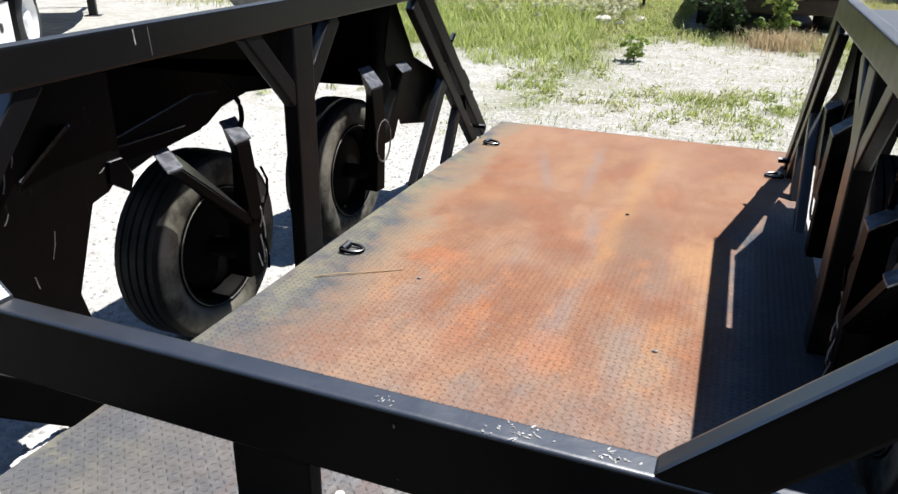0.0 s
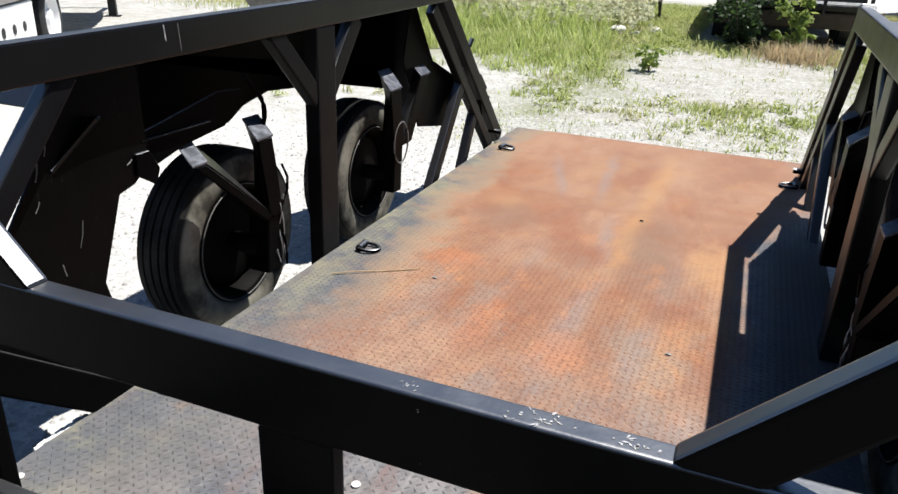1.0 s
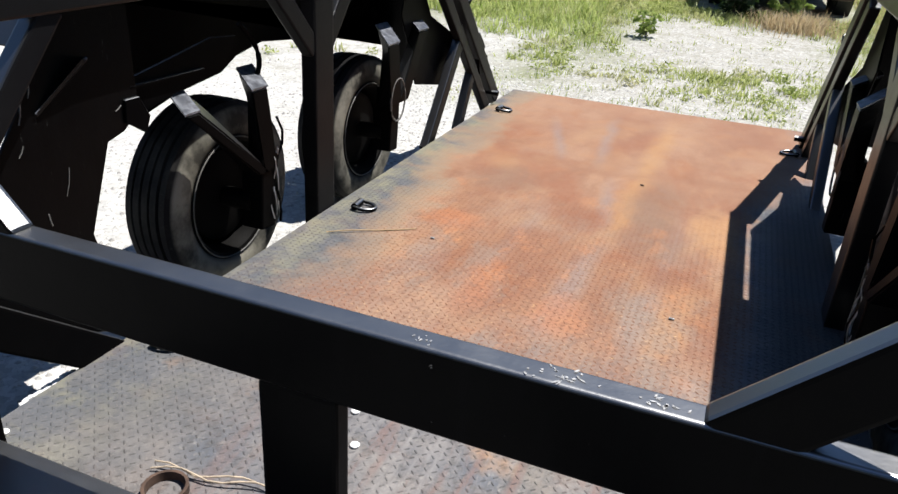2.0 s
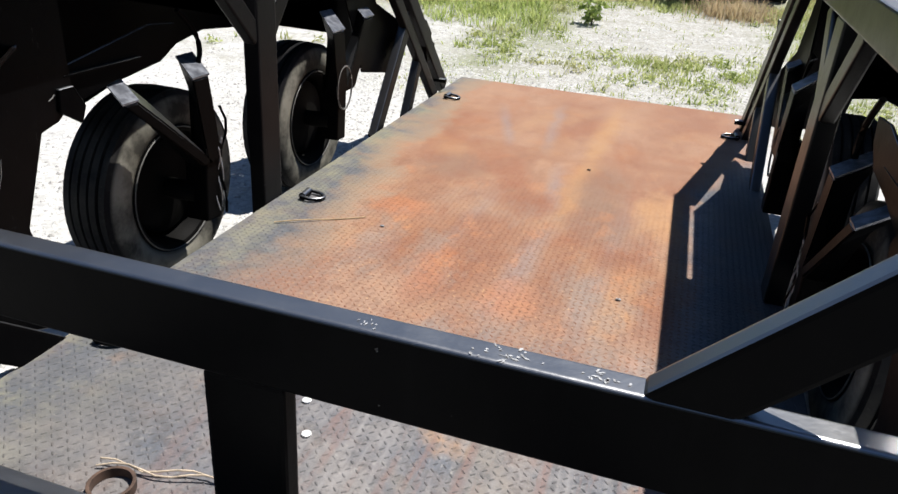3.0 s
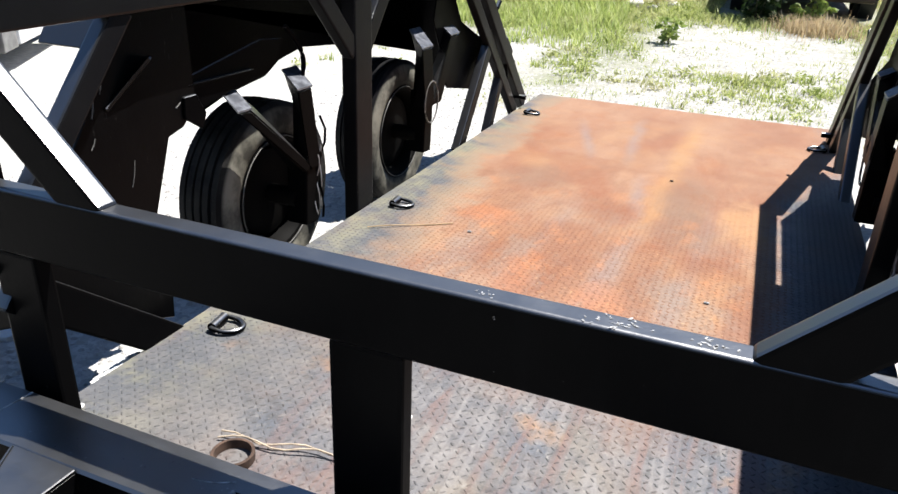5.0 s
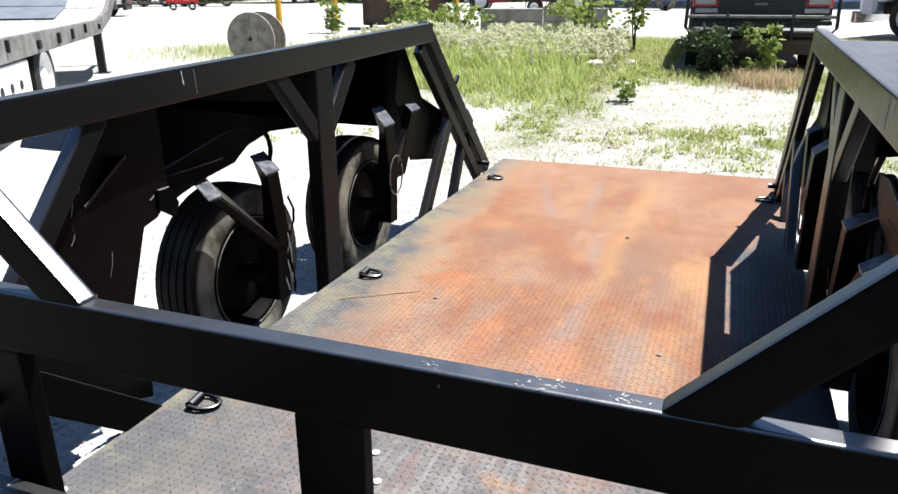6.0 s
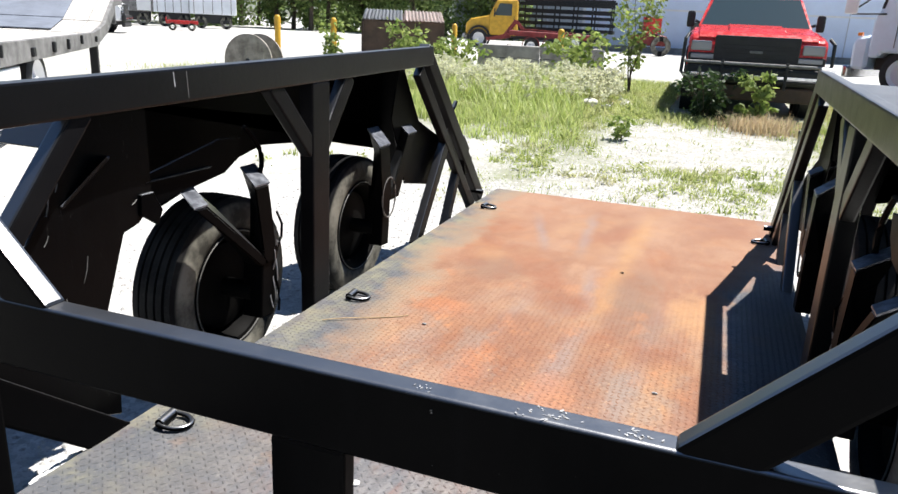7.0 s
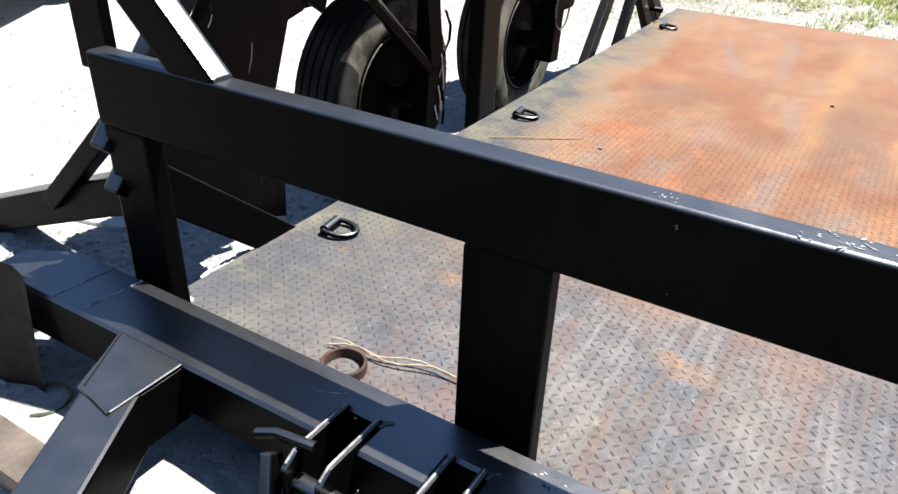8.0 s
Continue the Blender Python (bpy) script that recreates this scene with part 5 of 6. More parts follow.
def yellow_truck():
    """Facing local -x."""
    t = thing("yellow_truck", "yellow cab truck with a dark flat bed in the yard", "truck", (-10.6, 39.4, ground_z(-11, 42)), 14)
    part("hood", slab([(-2.15, 0.65), (-2.15, 1.15), (-1.9, 1.42), (-0.9, 1.62), (-0.9, 0.65)], -0.9, 0.9, "y", 0.05), YELLOW, t)
    part("cab", slab([(-0.95, 0.65), (-0.95, 1.62), (-0.60, 2.38), (0.45, 2.42), (0.50, 0.65)], -1.0, 1.0, "y", 0.05), YELLOW, t)
    part("side_window", slab([(-0.72, 1.62), (-0.46, 2.2), (0.18, 2.2), (0.18, 1.62)], -1.012, -1.0, "y", 0.0), GLASS, t)
    part("windscreen", bar((-0.945, 0, 1.66), (-0.64, 0, 2.32), 0.012, 1.7, (0, 1, 0), 0.0), GLASS, t)
    part("door_seam", box((0.30, -1.004, 0.75), (0.325, -0.998, 1.62), 0.0), DARK, t)
    part("side_mirror", box((-0.72, -1.26, 1.55), (-0.66, -1.12, 1.95), 0.02), DARK, t)
    part("front_bumper", box((-2.32, -0.95, 0.45), (-2.16, 0.95, 0.68), 0.03), STEEL, t)
    part("wheel_arch", lathe([(-1.02, 0.60), (-0.80, 0.60), (-0.80, 0.50), (-1.02, 0.50)], (-1.45, 0, 0.50), "y", 28, close=True), DARK, t, "", True)
    part("flat_bed", box((0.62, -1.1, 0.80), (4.6, 1.1, 0.95), 0.02), DARK, t)
    for x in (-1.45, 3.4):
        bm = lathe([(-0.14, 0.30), (-0.14, 0.46), (0.14, 0.46), (0.14, 0.30)], (0, 0, 0), "y", 26, close=True)
        wh = part("wheel", bm, TYRE, t, "", True, 35)
        wh.location = (x, -0.98, 0.46)
        part("rim", lathe([(-0.10, 0.31), (-0.04, 0.26), (-0.02, 0.10), (-0.08, 0.08), (-0.09, 0.001)], (0, 0, 0), "y", 24), TRIM, wh, "", True, 40)
    part("chassis", box((-1.9, -0.45, 0.5), (5.1, 0.45, 0.78), 0.02), DARK, t)


def tilt_trailer():
    """A low red frame on a tandem axle, with a folded mast at its front."""
    t = thing("tilt_trailer", "faded red steel tilt trailer on white wheels", "trailer", (-8.05, 34.6, 0.25), 12)
    part("bed", slab([(-1.0, 0.72), (2.5, 0.66), (2.6, 0.74), (2.6, 0.88), (-1.0, 0.94)], -1.0, 1.0, "y", 0.02), DULLRED, t, "faded red bed")
    part("tongue", bar((-1.0, 0, 0.66), (-2.1, 0, 0.50), 0.14, 0.12, (0, 1, 0), 0.01), DULLRED, t)
    for y in (-0.8, 0.8):
        part("mast", bar((-1.35, y, 0.55), (-0.75, y, 1.38), 0.10, 0.10, (0, 1, 0), 0.01), DULLRED, t)
        part("mast_brace", bar((-0.35, y, 0.88), (-0.78, y, 1.36), 0.09, 0.09, (0, 1, 0), 0.01), DULLRED, t)
        part("side_strut", bar((-1.7, y, 0.60), (-0.2, y, 0.98), 0.08, 0.08, (0, 1, 0), 0.01), DULLRED, t)
        part("side_strut", bar((-0.2, y, 1.00), (2.2, y, 0.90), 0.07, 0.07, (0, 1, 0), 0.01), DULLRED, t)
    for x in (0.0, 0.88):
        part("fender", lathe([(-1.12, 0.40), (-0.86, 0.40), (-0.86, 0.37), (-1.12, 0.37)], (x, 0, 0.31), "y", 28, close=True), DULLRED, t, "", True)
        for sy in (-1, 1):
            wh = part("wheel", lathe([(-0.10, 0.19), (-0.10, 0.31), (0.10, 0.31), (0.10, 0.19)], (0, 0, 0), "y", 26, close=True), TYRE, t, "", True, 35)
            wh.location = (x, sy * 0.96, 0.31)
            part("rim", lathe([(-0.08, 0.20), (-0.03, 0.16), (-0.02, 0.07), (-0.07, 0.05), (-0.08, 0.001)], (0, 0, 0), "y", 24), TRIM, wh, "", True, 40)


def stake_trailer():
    t = thing("stake_trailer", "black stake-sided trailer parked behind a yellow truck", "trailer", (-9.9, 42.6, ground_z(-10, 45)), 6)
    part("bed", box((-0.9, -1.2, 0.95), (4.3, 1.2, 1.15), 0.02), DARK, t)
    for z in (1.30, 1.62, 1.94, 2.26, 2.50):
        part("slat", box((-0.9, -1.22, z), (4.3, -1.17, z + 0.17), 0.006), DARK, t)
    for k in range(6):
        part("stake", box((-0.9 + k, -1.26, 1.1), (-0.82 + k, -1.221, 2.7), 0.006), DARK, t)
    for z in (1.30, 1.94, 2.50):
        part("slat", box((-0.9, 1.17, z), (4.3, 1.22, z + 0.17), 0.006), DARK, t)
    for k in range(6):
        part("stake", box((-0.9 + k, 1.221, 1.1), (-0.82 + k, 1.26, 2.7), 0.006), DARK, t)
    for x in (2.5, 3.5):
        wh = part("wheel", lathe([(-0.14, 0.28), (-0.14, 0.45), (0.14, 0.45), (0.14, 0.28)], (0, 0, 0), "y", 24, close=True), RUBBER, t, "", True, 35)
        wh.location = (x, -1.0, 0.45)
        part("rim", lathe([(-0.10, 0.29), (-0.04, 0.24), (-0.06, 0.001)], (0, 0, 0), "y", 22), TRIM, wh, "", True, 40)


def warehouse():
    g = 0.25
    b = thing("warehouse", "large pale blue metal-clad warehouse with white trim", "building", (0, 0, 0))
    x0, x1, y = -8.2, 34.0, 47.5
    part("wall", box((x0, y, g - 0.3), (x1, y + 0.25, g + 7.5), 0.01), CLAD, b)
    part("side_wall", box((x0, y + 0.26, g - 0.3), (x0 + 0.25, y + 22, g + 7.5), 0.01), CLAD, b)
    part("roof", slab([(x0 - 0.3, g + 7.52), (x1, g + 7.52), (x1, g + 7.8), (x0 - 0.3, g + 7.8)], y - 0.4, y + 22, "y", 0.01), CLAD_GREY, b)
    for k in range(12):
        part("panel_joint", box((x0 + 0.9 + k * 3.4, y - 0.025, g), (x0 + 0.96 + k * 3.4, y, g + 7.4), 0.003), CLAD_GREY, b)
    part("trim_band", box((x0, y - 0.05, g + 2.42), (x1, y - 0.002, g + 2.52), 0.004), TRIM, b, "white horizontal trim")
    part("corner_trim", box((x0 - 0.04, y - 0.04, g), (x0 + 0.12, y - 0.002, g + 7.45), 0.004), TRIM, b)
    part("base_course", box((x0, y - 0.06, g - 0.1), (x1, y - 0.002, g + 0.35), 0.006), CONCRETE, b)
    w = part("window", box((-1.9, y - 0.07, g + 1.3), (-1.2, y - 0.003, g + 1.9), 0.01), CLAD_GREY, b)
    part("pane", box((-1.85, y - 0.085, g + 1.35), (-1.25, y - 0.071, g + 1.85), 0.0), GLASS, w)
    c = thing("storage_building", "tall grey metal-clad storage building", "building", (0, 0, 0))
    part("wall", box((-24.2, 68.0, g - 0.3), (-3.0, 68.25, g + 9.0), 0.01), CLAD_GREY, c)
    part("side_wall", box((-24.2, 68.26, g - 0.3), (-23.95, 90, g + 9.0), 0.01), CLAD_GREY, c)
    part("roof", box((-24.5, 67.6, g + 9.01), (-3.0, 90, g + 9.25), 0.01), CLAD, c)
    part("corner_trim", box((-24.3, 67.9, g), (-23.9, 67.998, g + 9.0), 0.004), TRIM, c)
    for k in range(6):
        part("panel_joint", box((-22.0 + k * 3.4, 67.97, g), (-21.94 + k * 3.4, 67.998, g + 8.9), 0.003), CLAD, c)


def box_trailers():
    g = 0.25
    for label, x, y, turn, paint, L in (("white van trailer body parked by the trees", -35.6, 43.6, 38, VANWHITE, 1.3), ("grey site office trailer with a white door", -38.2, 41.5, 38, GREYSTEEL, 2.07), ("white square van trailer with a ribbed side by the trees", -33.1, 44.5, 38, VANWHITE, 1.5)):
        t = thing("van_trailer", label, "trailer", (x, y, g), turn, "parked van trailers")
        part("body", box((-L, -1.2, 0.92), (L, 1.2, 2.74), 0.05), paint, t)
        part("roof", box((-L - 0.03, -1.24, 2.74), (L + 0.03, 1.24, 2.80), 0.02), TRIM, t)
        part("skirt", box((-L + 0.3, -1.0, 0.35), (L - 0.3, 1.0, 0.92), 0.02), DARK, t)
        for x2 in (-L + 0.7, L - 0.7):
            wh = part("wheel", lathe([(-0.12, 0.22), (-0.12, 0.40), (0.12, 0.40), (0.12, 0.22)], (0, 0, 0), "y", 20, close=True), RUBBER, t, "", True, 35)
            wh.location = (x2, -0.98, 0.40)
        if paint is GREYSTEEL:
            d = part("door", box((1.05, -1.235, 0.98), (1.92, -1.202, 2.60), 0.008), TRIM, t, "white door")
            part("pane", box((1.26, -1.245, 1.70), (1.70, -1.237, 2.35), 0.0), GLASS, d)
        for k in range(5):
            part("side_rib", box((-L + 0.25 + k * (2 * L - 0.5) / 4.2, -1.215, 0.96), (-L + 0.29 + k * (2 * L - 0.5) / 4.2, -1.2005, 2.70), 0.002), GREYSTEEL, t)
    c = thing("utility_cart", "red flat utility cart on the far gravel", "cart", (-28.4, 35.6, g), 40)
    part("bed", box((-0.85, -0.45, 0.36), (0.85, 0.45, 0.55), 0.02), RED, c)
    part("headboard", box((-0.85, -0.45, 0.55), (-0.79, 0.45, 0.70), 0.01), RED, c)
    for x in (-0.5, 0.5):
        wh = part("wheel", lathe([(-0.08, 0.10), (-0.08, 0.21), (0.08, 0.21), (0.08, 0.10)], (0, 0, 0), "y", 18, close=True), RUBBER, c, "", True, 35)
        wh.location = (x, -0.40, 0.21)


def red_machine():
    m = thing("yard_tractor", "red yard tractor parked against the warehouse", "tractor", (-3.55, 41.0, 0.25), 10)
    part("body", slab([(-0.9, 0.5), (-0.9, 1.0), (-0.1, 1.15), (0.9, 1.0), (0.9, 0.5)], -0.5, 0.5, "y", 0.06), DULLRED, m)
    part("cab", box((-0.35, -0.5, 1.1), (0.55, 0.5, 1.9), 0.05), RED, m)
    for x, r in ((-0.65, 0.32), (0.6, 0.5)):
        wh = part("wheel", lathe([(-0.12, r * 0.5), (-0.12, r), (0.12, r), (0.12, r * 0.5)], (0, 0, 0), "y", 22, close=True), RUBBER, m, "", True, 35)
        wh.location = (x, -0.6, r)


flatbed_trailer()
cable_reel()
bollards()
dumpster()
concrete_blocks()
pickup("pickup_truck", "red crew-cab pickup with a black grille guard", (0.86, 12.95, ground_z(0.9, 13.8)), 2, RED, True)
pickup("pickup_truck", "white pickup parked far across the yard", (-24.3, 27.2, 0.25), 125, CARWHITE, False)
semi_tractor()
yellow_truck()
tilt_trailer()
stake_trailer()
warehouse()
box_trailers()
red_machine()


# ---- plants ----
GRASS = leafy("grass_blades", (0.19, 0.26, 0.050), (0.55, 0.58, 0.23), (0.52, 0.48, 0.28))
WEED = leafy("weed_leaves", (0.24, 0.33, 0.070), (0.56, 0.61, 0.23))
LEAF = leafy("broad_leaves", (0.14, 0.22, 0.045), (0.36, 0.42, 0.12))
DARKLEAF = leafy("dark_leaves", (0.018, 0.040, 0.012), (0.045, 0.080, 0.022))
TREELEAF = leafy("tree_leaves", (0.100, 0.170, 0.045), (0.30, 0.38, 0.13))
FLOWER = leafy("cream_flower_heads", (0.56, 0.56, 0.34), (0.74, 0.74, 0.58))
DRY = leafy("dry_grass", (0.40, 0.30, 0.17), (0.52, 0.42, 0.26))
BARK = plain("grey_brown_bark", (0.12, 0.095, 0.07), 0.9, 0, 0.4, 15, 0.4)


def stuff_mesh(name, verts, faces, material, label, category, parent=None):
    me = bpy.data.meshes.new(name)
    me.from_pydata(verts, [], faces)
    me.materials.append(material)
    ob = new(name, me)
    if parent is not None:
        ob.parent = parent
        return ob
    return tagged(ob, label, category, kind="stuff")


def blades(name, spots, material, label, category="grass"):
    """Bent blades: spots are (x, y, height, width)."""
    verts, faces = [], []
    for x, y, h, w in spots:
        a = random.random() * math.tau
        lean = random.uniform(0.2, 1.1) * h
        z = ground_z(x, y) - 0.005
        dx, dy, lx, ly = math.cos(a) * w / 2, math.sin(a) * w / 2, math.cos(a + 1.57) * lean, math.sin(a + 1.57) * lean
        k = len(verts)
        verts += [(x - dx, y - dy, z), (x + dx, y + dy, z), (x + lx * 0.35 + dx * 0.8, y + ly * 0.35 + dy * 0.8, z + h * 0.55), (x + lx * 0.35 - dx * 0.8, y + ly * 0.35 - dy * 0.8, z + h * 0.55), (x + lx, y + ly, z + h)]
        faces += [(k, k + 1, k + 2, k + 3), (k + 3, k + 2, k + 4)]
    return stuff_mesh(name, verts, faces, material, label, category)


def grass_amount(x, y):
    """How thick the grass stands behind the trailer: in clumps on one side, sparse along a gravel track."""
    n = noise.noise(Vector((x * 0.6, y * 0.6, 4.0)))
    clump = smooth01(-0.25, 0.40, noise.noise(Vector((x * 2.3, y * 2.0, 9.0))) + 0.5 * noise.noise(Vector((x * 5.5, y * 5.0, 1.0))) + 0.45 * n)
    left = 1 - smooth01(-1.7, -0.1, x + 0.06 * (y - 8))
    right = smooth01(1.0, 1.9, x)
    strip = 0.85 * math.exp(-((y - 7.9) / 0.85) ** 2)
    far = smooth01(11.0, 12.2, y)
    near = smooth01(6.6, 9.2, y)
    base = max(left * (0.55 + 0.45 * near), right * 0.8 * (0.6 + 0.4 * near), far * 0.95, strip)
    back = smooth01(10.0, 12.0, y)
    open_gravel = (1 - smooth01(-1.9, -1.2, x)) * (1 - smooth01(9.0, 10.5, y))
    return (1 - 0.93 * open_gravel) * max(0.0, smooth01(5.7, 6.4, y) * base * (0.16 + clump * (0.95 - 0.3 * back) + 0.45 * back) - 0.05)


def scatter_grass():
    random.seed(21)
    spots, tall, dry = [], [], []
    for _ in range(250000):
        x, y = random.uniform(-5.5, 4.2), random.uniform(5.9, 18.5)
        if y > 12.9 and -0.3 < x < 2.0:
            continue
        a = grass_amount(x, y)
        if random.random() > a * 0.75:
            continue
        h = random.uniform(0.02, 0.085) * (0.6 + a * 0.9) * (0.55 + 0.45 * smooth01(7.0, 9.5, y))
        if x > 0.45 and y > 10.6 and random.random() < 0.22:
            dry.append((x, y, h * 1.2, 0.007))
        else:
            spots.append((x, y, h, random.uniform(0.006, 0.013)))
    for _ in range(1500):
        cx, cy = random.uniform(-5.0, 3.4), random.uniform(6.2, 14.0)
        if (cy > 12.4 and -0.5 < cx < 2.2) or random.random() > grass_amount(cx, cy) * 0.9:
            continue
        tall_tuft = random.uniform(0.07, 0.20) * (1.0 if cx < 0 else 0.75) * (0.5 + 0.5 * smooth01(7.0, 9.5, cy))
        for _ in range(random.randint(9, 22)):
            spots.append((random.gauss(cx, 0.045), random.gauss(cy, 0.045), tall_tuft * random.uniform(0.5, 1.15), random.uniform(0.009, 0.019)))
    for _ in range(7000):
        x, y = random.uniform(-1.4, 2.2), random.uniform(6.1, 11.5)
        if noise.noise(Vector((x * 3.0, y * 3.0, 7.0))) > 0.08 * (1 + (y > 8.8)):
            spots.append((x, y, random.uniform(0.015, 0.06), random.uniform(0.005, 0.010)))
    blades("grass", spots, GRASS, "sunlit green grass growing through the gravel")
    for _ in range(1100):
        x, y = random.gauss(1.05, 0.24), random.gauss(11.75, 0.26)
        dry.append((x, y, random.uniform(0.10, 0.26), 0.009))
    blades("dry_grass", dry, DRY, "dry straw-coloured grass beside the track")
    for _ in range(16000):
        x, y = random.uniform(-6.5, -0.9), random.uniform(9.0, 16.5)
        if x + 0.14 * (y - 9) > -1.0 or noise.noise(Vector((x, y, 2.0))) < -0.25:
            continue
        tall.append((x, y, random.uniform(0.12, 0.40) * smooth01(8.5, 13, y) + 0.08, random.uniform(0.008, 0.018)))
    blades("tall_weeds", tall, WEED, "tall green weeds behind the trailer", "weeds")
    # low broad-leaved clumps in the grass
    centres = []
    for _ in range(2600):
        x, y = random.uniform(-5.5, 3.6), random.uniform(6.6, 15.5)
        if (y > 12.6 and -0.4 < x < 2.1) or random.random() > grass_amount(x, y):
            continue
        centres.append((x, y, ground_z(x, y) + 0.03, random.uniform(0.03, 0.10)))
    v, f = leaf_cloud(centres, 30000, 0.022, 2.2)
    stuff_mesh("clover", v, f, GRASS, "low bright green clover and weeds in the gravel", "weeds")
    # a thin fringe of grass on the far gravel beside the reel
    fringe = []
    for _ in range(2600):
        x, y = random.gauss(-8.9, 0.9), random.gauss(13.6, 0.7)
        fringe.append((x, y, random.uniform(0.05, 0.16), 0.01))
    blades("grass_fringe", fringe, GRASS, "thin fringe of grass on the gravel")
    # cream flower plumes standing in drifts along the far edge of the weeds
    plumes = []
    for _ in range(3400):
        x, y = random.uniform(-6.2, -0.8), random.gauss(14.3, 1.0)
        if x + 0.14 * (y - 9) > -0.45 or not 11.6 < y < 16.4:
            continue
        if noise.noise(Vector((x * 1.3, y * 1.1, 6.0))) < random.uniform(-0.35, 0.35):
            continue
        plumes.append((x, y, ground_z(x, y) + random.uniform(0.20, 0.50), random.uniform(0.02, 0.055)))
    v, f = leaf_cloud(plumes, 42000, 0.028, 1.7)
    stuff_mesh("flower_heads", v, f, FLOWER, "cream-white flower plumes on tall weeds", "flowers")


def leaf_cloud(centres, count, size, long=1.6):
    """Leaf quads folded along the middle, scattered in lumps: centres are (x, y, z, radius)."""
    verts, faces = [], []
    total = sum(c[3] ** 2 for c in centres)
    for cx, cy, cz, r in centres:
        for _ in range(max(3, int(count * r * r / total))):
            d = Vector((random.gauss(0, 1), random.gauss(0, 1), random.gauss(0, 0.9))).normalized() * r * random.uniform(0.35, 1.0)
            p = Vector((cx, cy, cz)) + d
            ax = Vector((random.gauss(0, 1), random.gauss(0, 1), random.gauss(-0.2, 0.6))).normalized()
            sd = ax.orthogonal().normalized()
            sd.rotate(Matrix.Rotation(random.random() * math.tau, 3, ax))
            s = size * random.uniform(0.6, 1.25)
            k = len(verts)
            verts += [tuple(p), tuple(p + ax * s * long * 0.5 + sd * s * 0.42), tuple(p + ax * s * long), tuple(p + ax * s * long * 0.5 - sd * s * 0.42)]
            faces.append((k, k + 1, k + 2, k + 3))
    return verts, faces


def plant(name, label, category, x, y, height, spread, leaf, count, size, stems=4, lumps=9, base=0.0, z0=None, group="", lean=0.0):
    p = thing(name, label, category, (x, y, (ground_z(x, y) if z0 is None else z0) - 0.01), 0, group)
    centres = []
    for k in range(stems):
        a = k * math.tau / stems + random.random()
        tip = Vector((math.cos(a) * spread * 0.6 + lean * height, math.sin(a) * spread * 0.6, height * random.uniform(0.75, 1.0)))
        pts, rad = [], []
        for i in range(6):
            f = i / 5
            pts.append((tip.x * f ** 1.4 + random.gauss(0, 0.012) * height, tip.y * f ** 1.4 + random.gauss(0, 0.012) * height, tip.z * f))
            rad.append(max(0.004, height * 0.008 * (1 - 0.8 * f)))
        part("stem", rod(pts, rad, 6), BARK, p, "", True)
        for i in range(max(1, lumps // stems)):
            f = base + (1 - base) * (i + 0.6) / max(1, lumps // stems)
            r = spread * random.uniform(0.22, 0.42)
            centres.append((tip.x * f ** 1.4 + random.gauss(0, spread * 0.22), tip.y * f ** 1.4 + random.gauss(0, spread * 0.22), tip.z * f, r))
    v, f = leaf_cloud(centres, count, size)
    stuff = stuff_mesh("foliage", v, f, leaf, "", "", p)
    return p


def shrubs():
    random.seed(33)
    plant("sapling", "slender leafy sapling among the weeds", "tree", -1.22, 15.4, 2.25, 0.66, LEAF, 640, 0.075, 3, 21, 0.25)
    plant("bush", "dark leafy bush growing against the pickup", "bush", 0.28, 12.3, 0.80, 0.50, DARKLEAF, 900, 0.06, 5, 15, 0.0, group="bushes by the pickup")
    plant("bush", "bright leafy bush growing against the pickup", "bush", 0.98, 12.35, 0.90, 0.28, LEAF, 420, 0.075, 4, 12, 0.1, group="bushes by the pickup")
    plant("seedling", "small broad-leaved plant on the gravel track", "plant", -0.62, 10.0, 0.30, 0.20, LEAF, 110, 0.065, 3, 6, 0.2)
    for x, y, h, s, n in ((-7.3, 18.4, 1.15, 0.75, 520), (-5.7, 18.2, 0.85, 0.7, 460), (-9.4, 18.4, 1.1, 0.45, 260), (-2.3, 16.6, 1.1, 0.6, 360), (-3.0, 18.4, 0.9, 0.6, 320), (-6.4, 17.6, 0.7, 0.6, 300)):
        plant("bush", "yellow-green leafy bush in the weeds", "bush", x, y, h, s, LEAF, n, 0.10, 4, 12, 0.1, group="bushes along the weeds")
    # pale boulders at the edge of the track
    for x, y, r in ((-1.55, 13.0, 0.14), (-1.25, 12.8, 0.09), (-1.0, 13.3, 0.10)):
        bm = bmesh.new()
        bmesh.ops.create_icosphere(bm, subdivisions=3, radius=r)
        for v in bm.verts:
            v.co += v.co.normalized() * 0.3 * r * noise.noise(v.co * 9 + Vector((x, y, 0)))
            v.co.z *= 0.6
        ob = finish("rock", bm, CONCRETE_PALE, smooth=True, sharp=50)
        ob.location = (x, y, ground_z(x, y) + r * 0.35)
        tagged(ob, "pale limestone rock among the weeds", "rock", "rocks by the track")


CONCRETE_PALE = plain("pale_limestone", (0.55, 0.53, 0.49), 0.9, 0, 0.3, 12, 0.3)


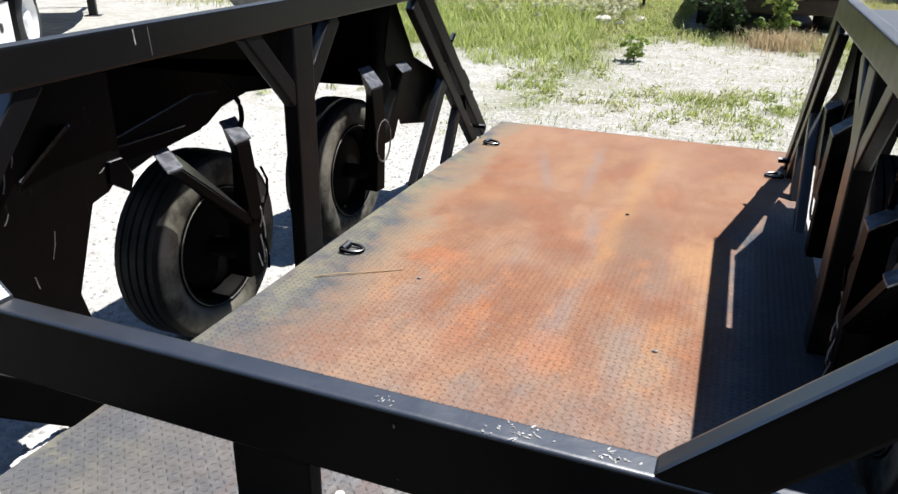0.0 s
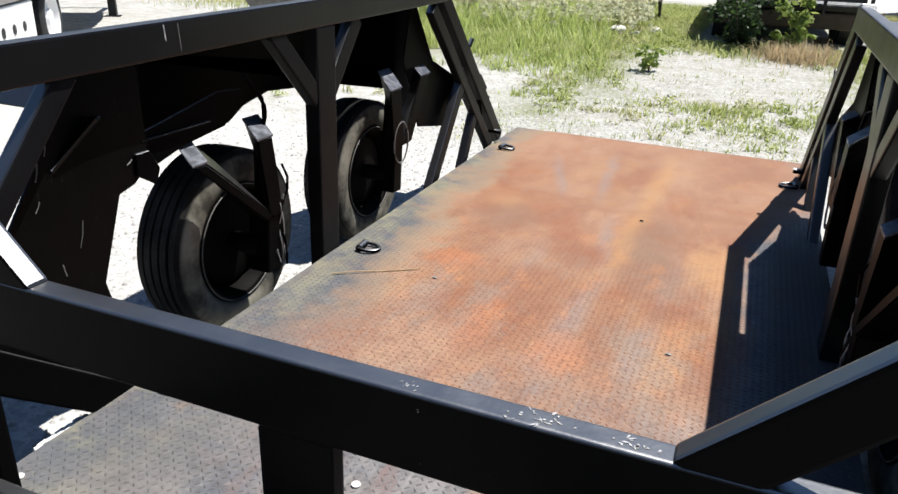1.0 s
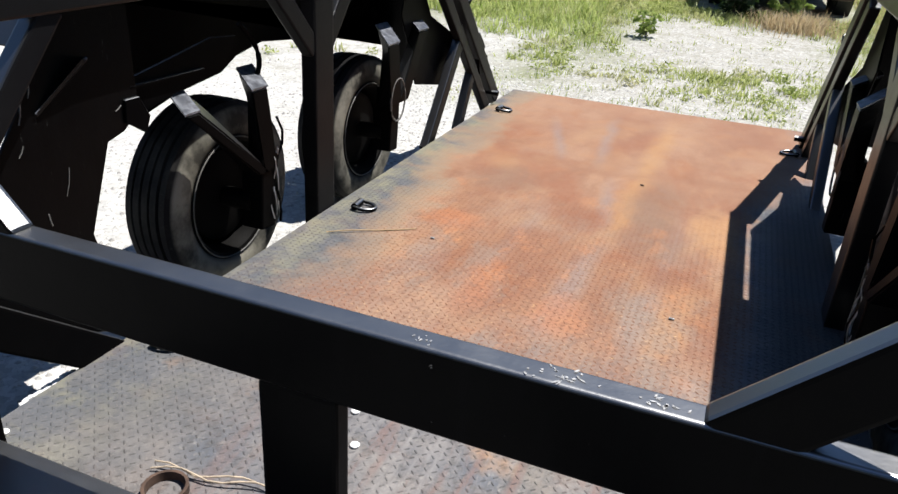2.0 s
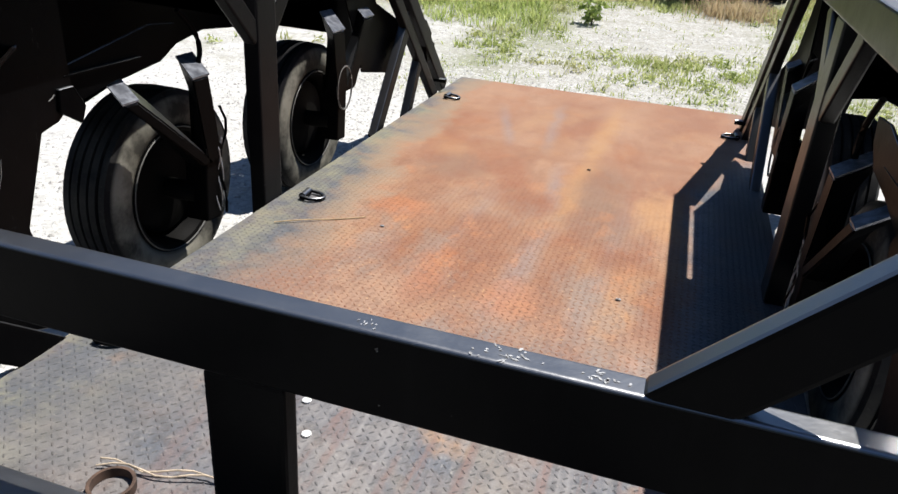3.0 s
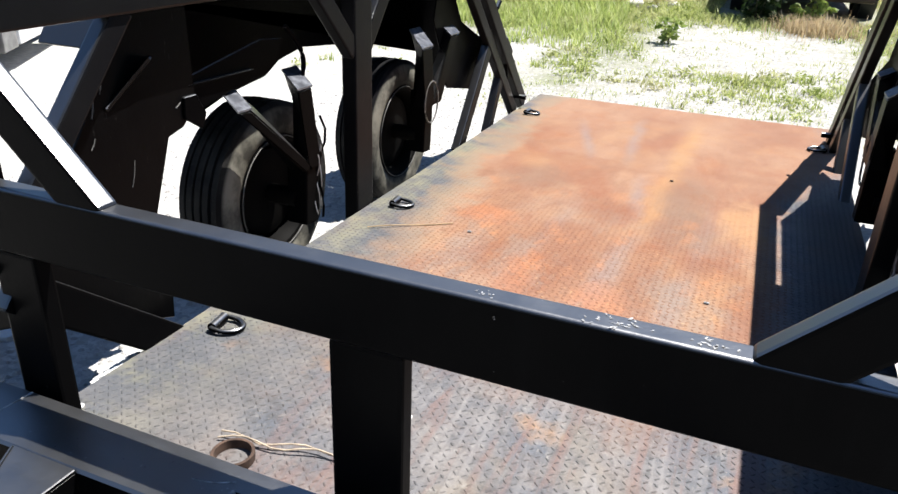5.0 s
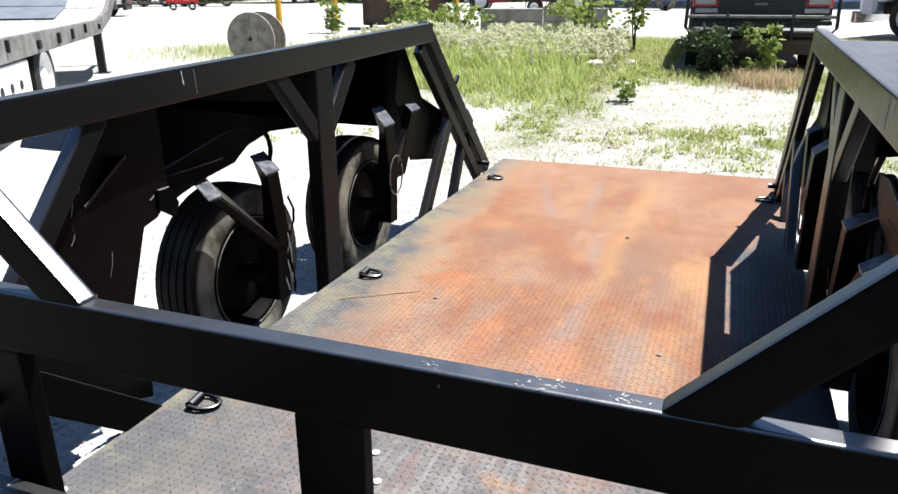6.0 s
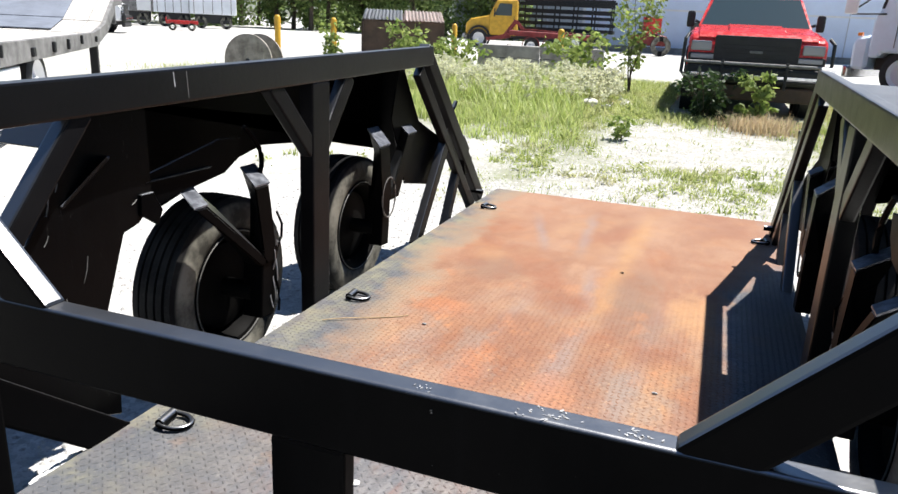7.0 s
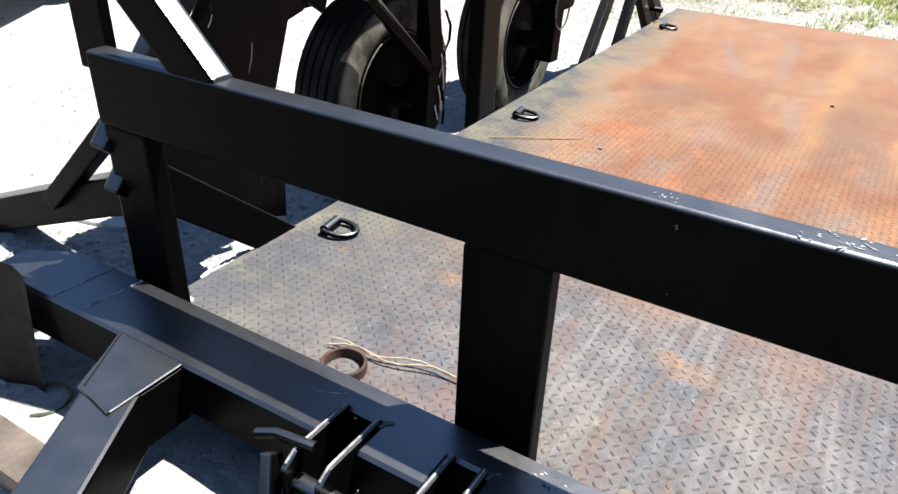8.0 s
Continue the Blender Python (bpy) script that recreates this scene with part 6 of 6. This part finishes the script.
def far_trees():
    random.seed(44)
    for k in range(34):
        f = k / 33
        d = random.uniform(64, 84)
        a = math.radians(-58 + 41 * f)
        x, y = 0.5 + d * math.sin(a), 0.7 + d * math.cos(a)
        h = random.uniform(7.5, 11.0)
        t = thing("tree", "leafy green tree at the edge of the yard", "tree", (x, y, 0.2), 0, "trees along the yard")
        part("trunk", rod([(0, 0, -0.1), (0.1, 0, h * 0.25), (random.gauss(0, 0.3), random.gauss(0, 0.3), h * 0.7)], [0.22, 0.17, 0.06], 8), BARK, t, "", True)
        centres = []
        for j in range(5):
            a2 = j * 1.26 + random.random()
            q = (math.cos(a2) * h * 0.22, math.sin(a2) * h * 0.22, h * random.uniform(0.45, 0.85))
            part("limb", rod([(0.05, 0, h * 0.3), (q[0] * 0.6, q[1] * 0.6, q[2] * 0.8), q], [0.10, 0.06, 0.02], 6), BARK, t, "", True)
            centres.append((*q, h * random.uniform(0.14, 0.22)))
        for j in range(14):
            a2 = random.random() * math.tau
            r = h * random.uniform(0.05, 0.33)
            centres.append((math.cos(a2) * r, math.sin(a2) * r, h * random.uniform(0.04, 1.0), h * random.uniform(0.12, 0.20)))
        v, fc = leaf_cloud(centres, 5200, 0.30, 1.4)
        stuff_mesh("crown", v, fc, TREELEAF, "", "", t)


scatter_grass()
shrubs()
far_trees()


def loose_stones():
    """Stones lying proud of the gravel beside the trailer."""
    random.seed(3)
    verts, faces = [], []
    tpl = [(1, 0, 0), (0.3, 0.9, 0.1), (-0.8, 0.6, 0), (-0.9, -0.5, 0.1), (0.2, -1, 0), (0.1, 0, 0.8)]
    for _ in range(15000):
        if random.random() < 0.5:
            x, y = -1.15 - abs(random.gauss(0, 1.3)), random.uniform(0.8, 7.0)
        else:
            x, y = random.uniform(-2.6, 3.0), 6.0 + abs(random.gauss(0, 2.6))
        r = random.uniform(0.006, 0.02)
        a = random.random() * math.tau
        c, s, z = math.cos(a), math.sin(a), ground_z(x, y) - r * 0.15
        k = len(verts)
        verts += [(x + r * (p * c - q * s), y + r * (p * s + q * c), z + r * h * random.uniform(0.6, 1.1)) for p, q, h in tpl]
        faces += [(k + i, k + (i + 1) % 5, k + 5) for i in range(5)]
    n = Nodes("loose_limestone", (0.5, 0.48, 0.44), 0.9)
    n.set("Base Color", n.mix(n.island(), (0.30, 0.29, 0.275), (0.58, 0.57, 0.54)))
    stuff_mesh("loose_gravel", verts, faces, n.mat, "loose white limestone chips on the yard", "gravel")


loose_stones()
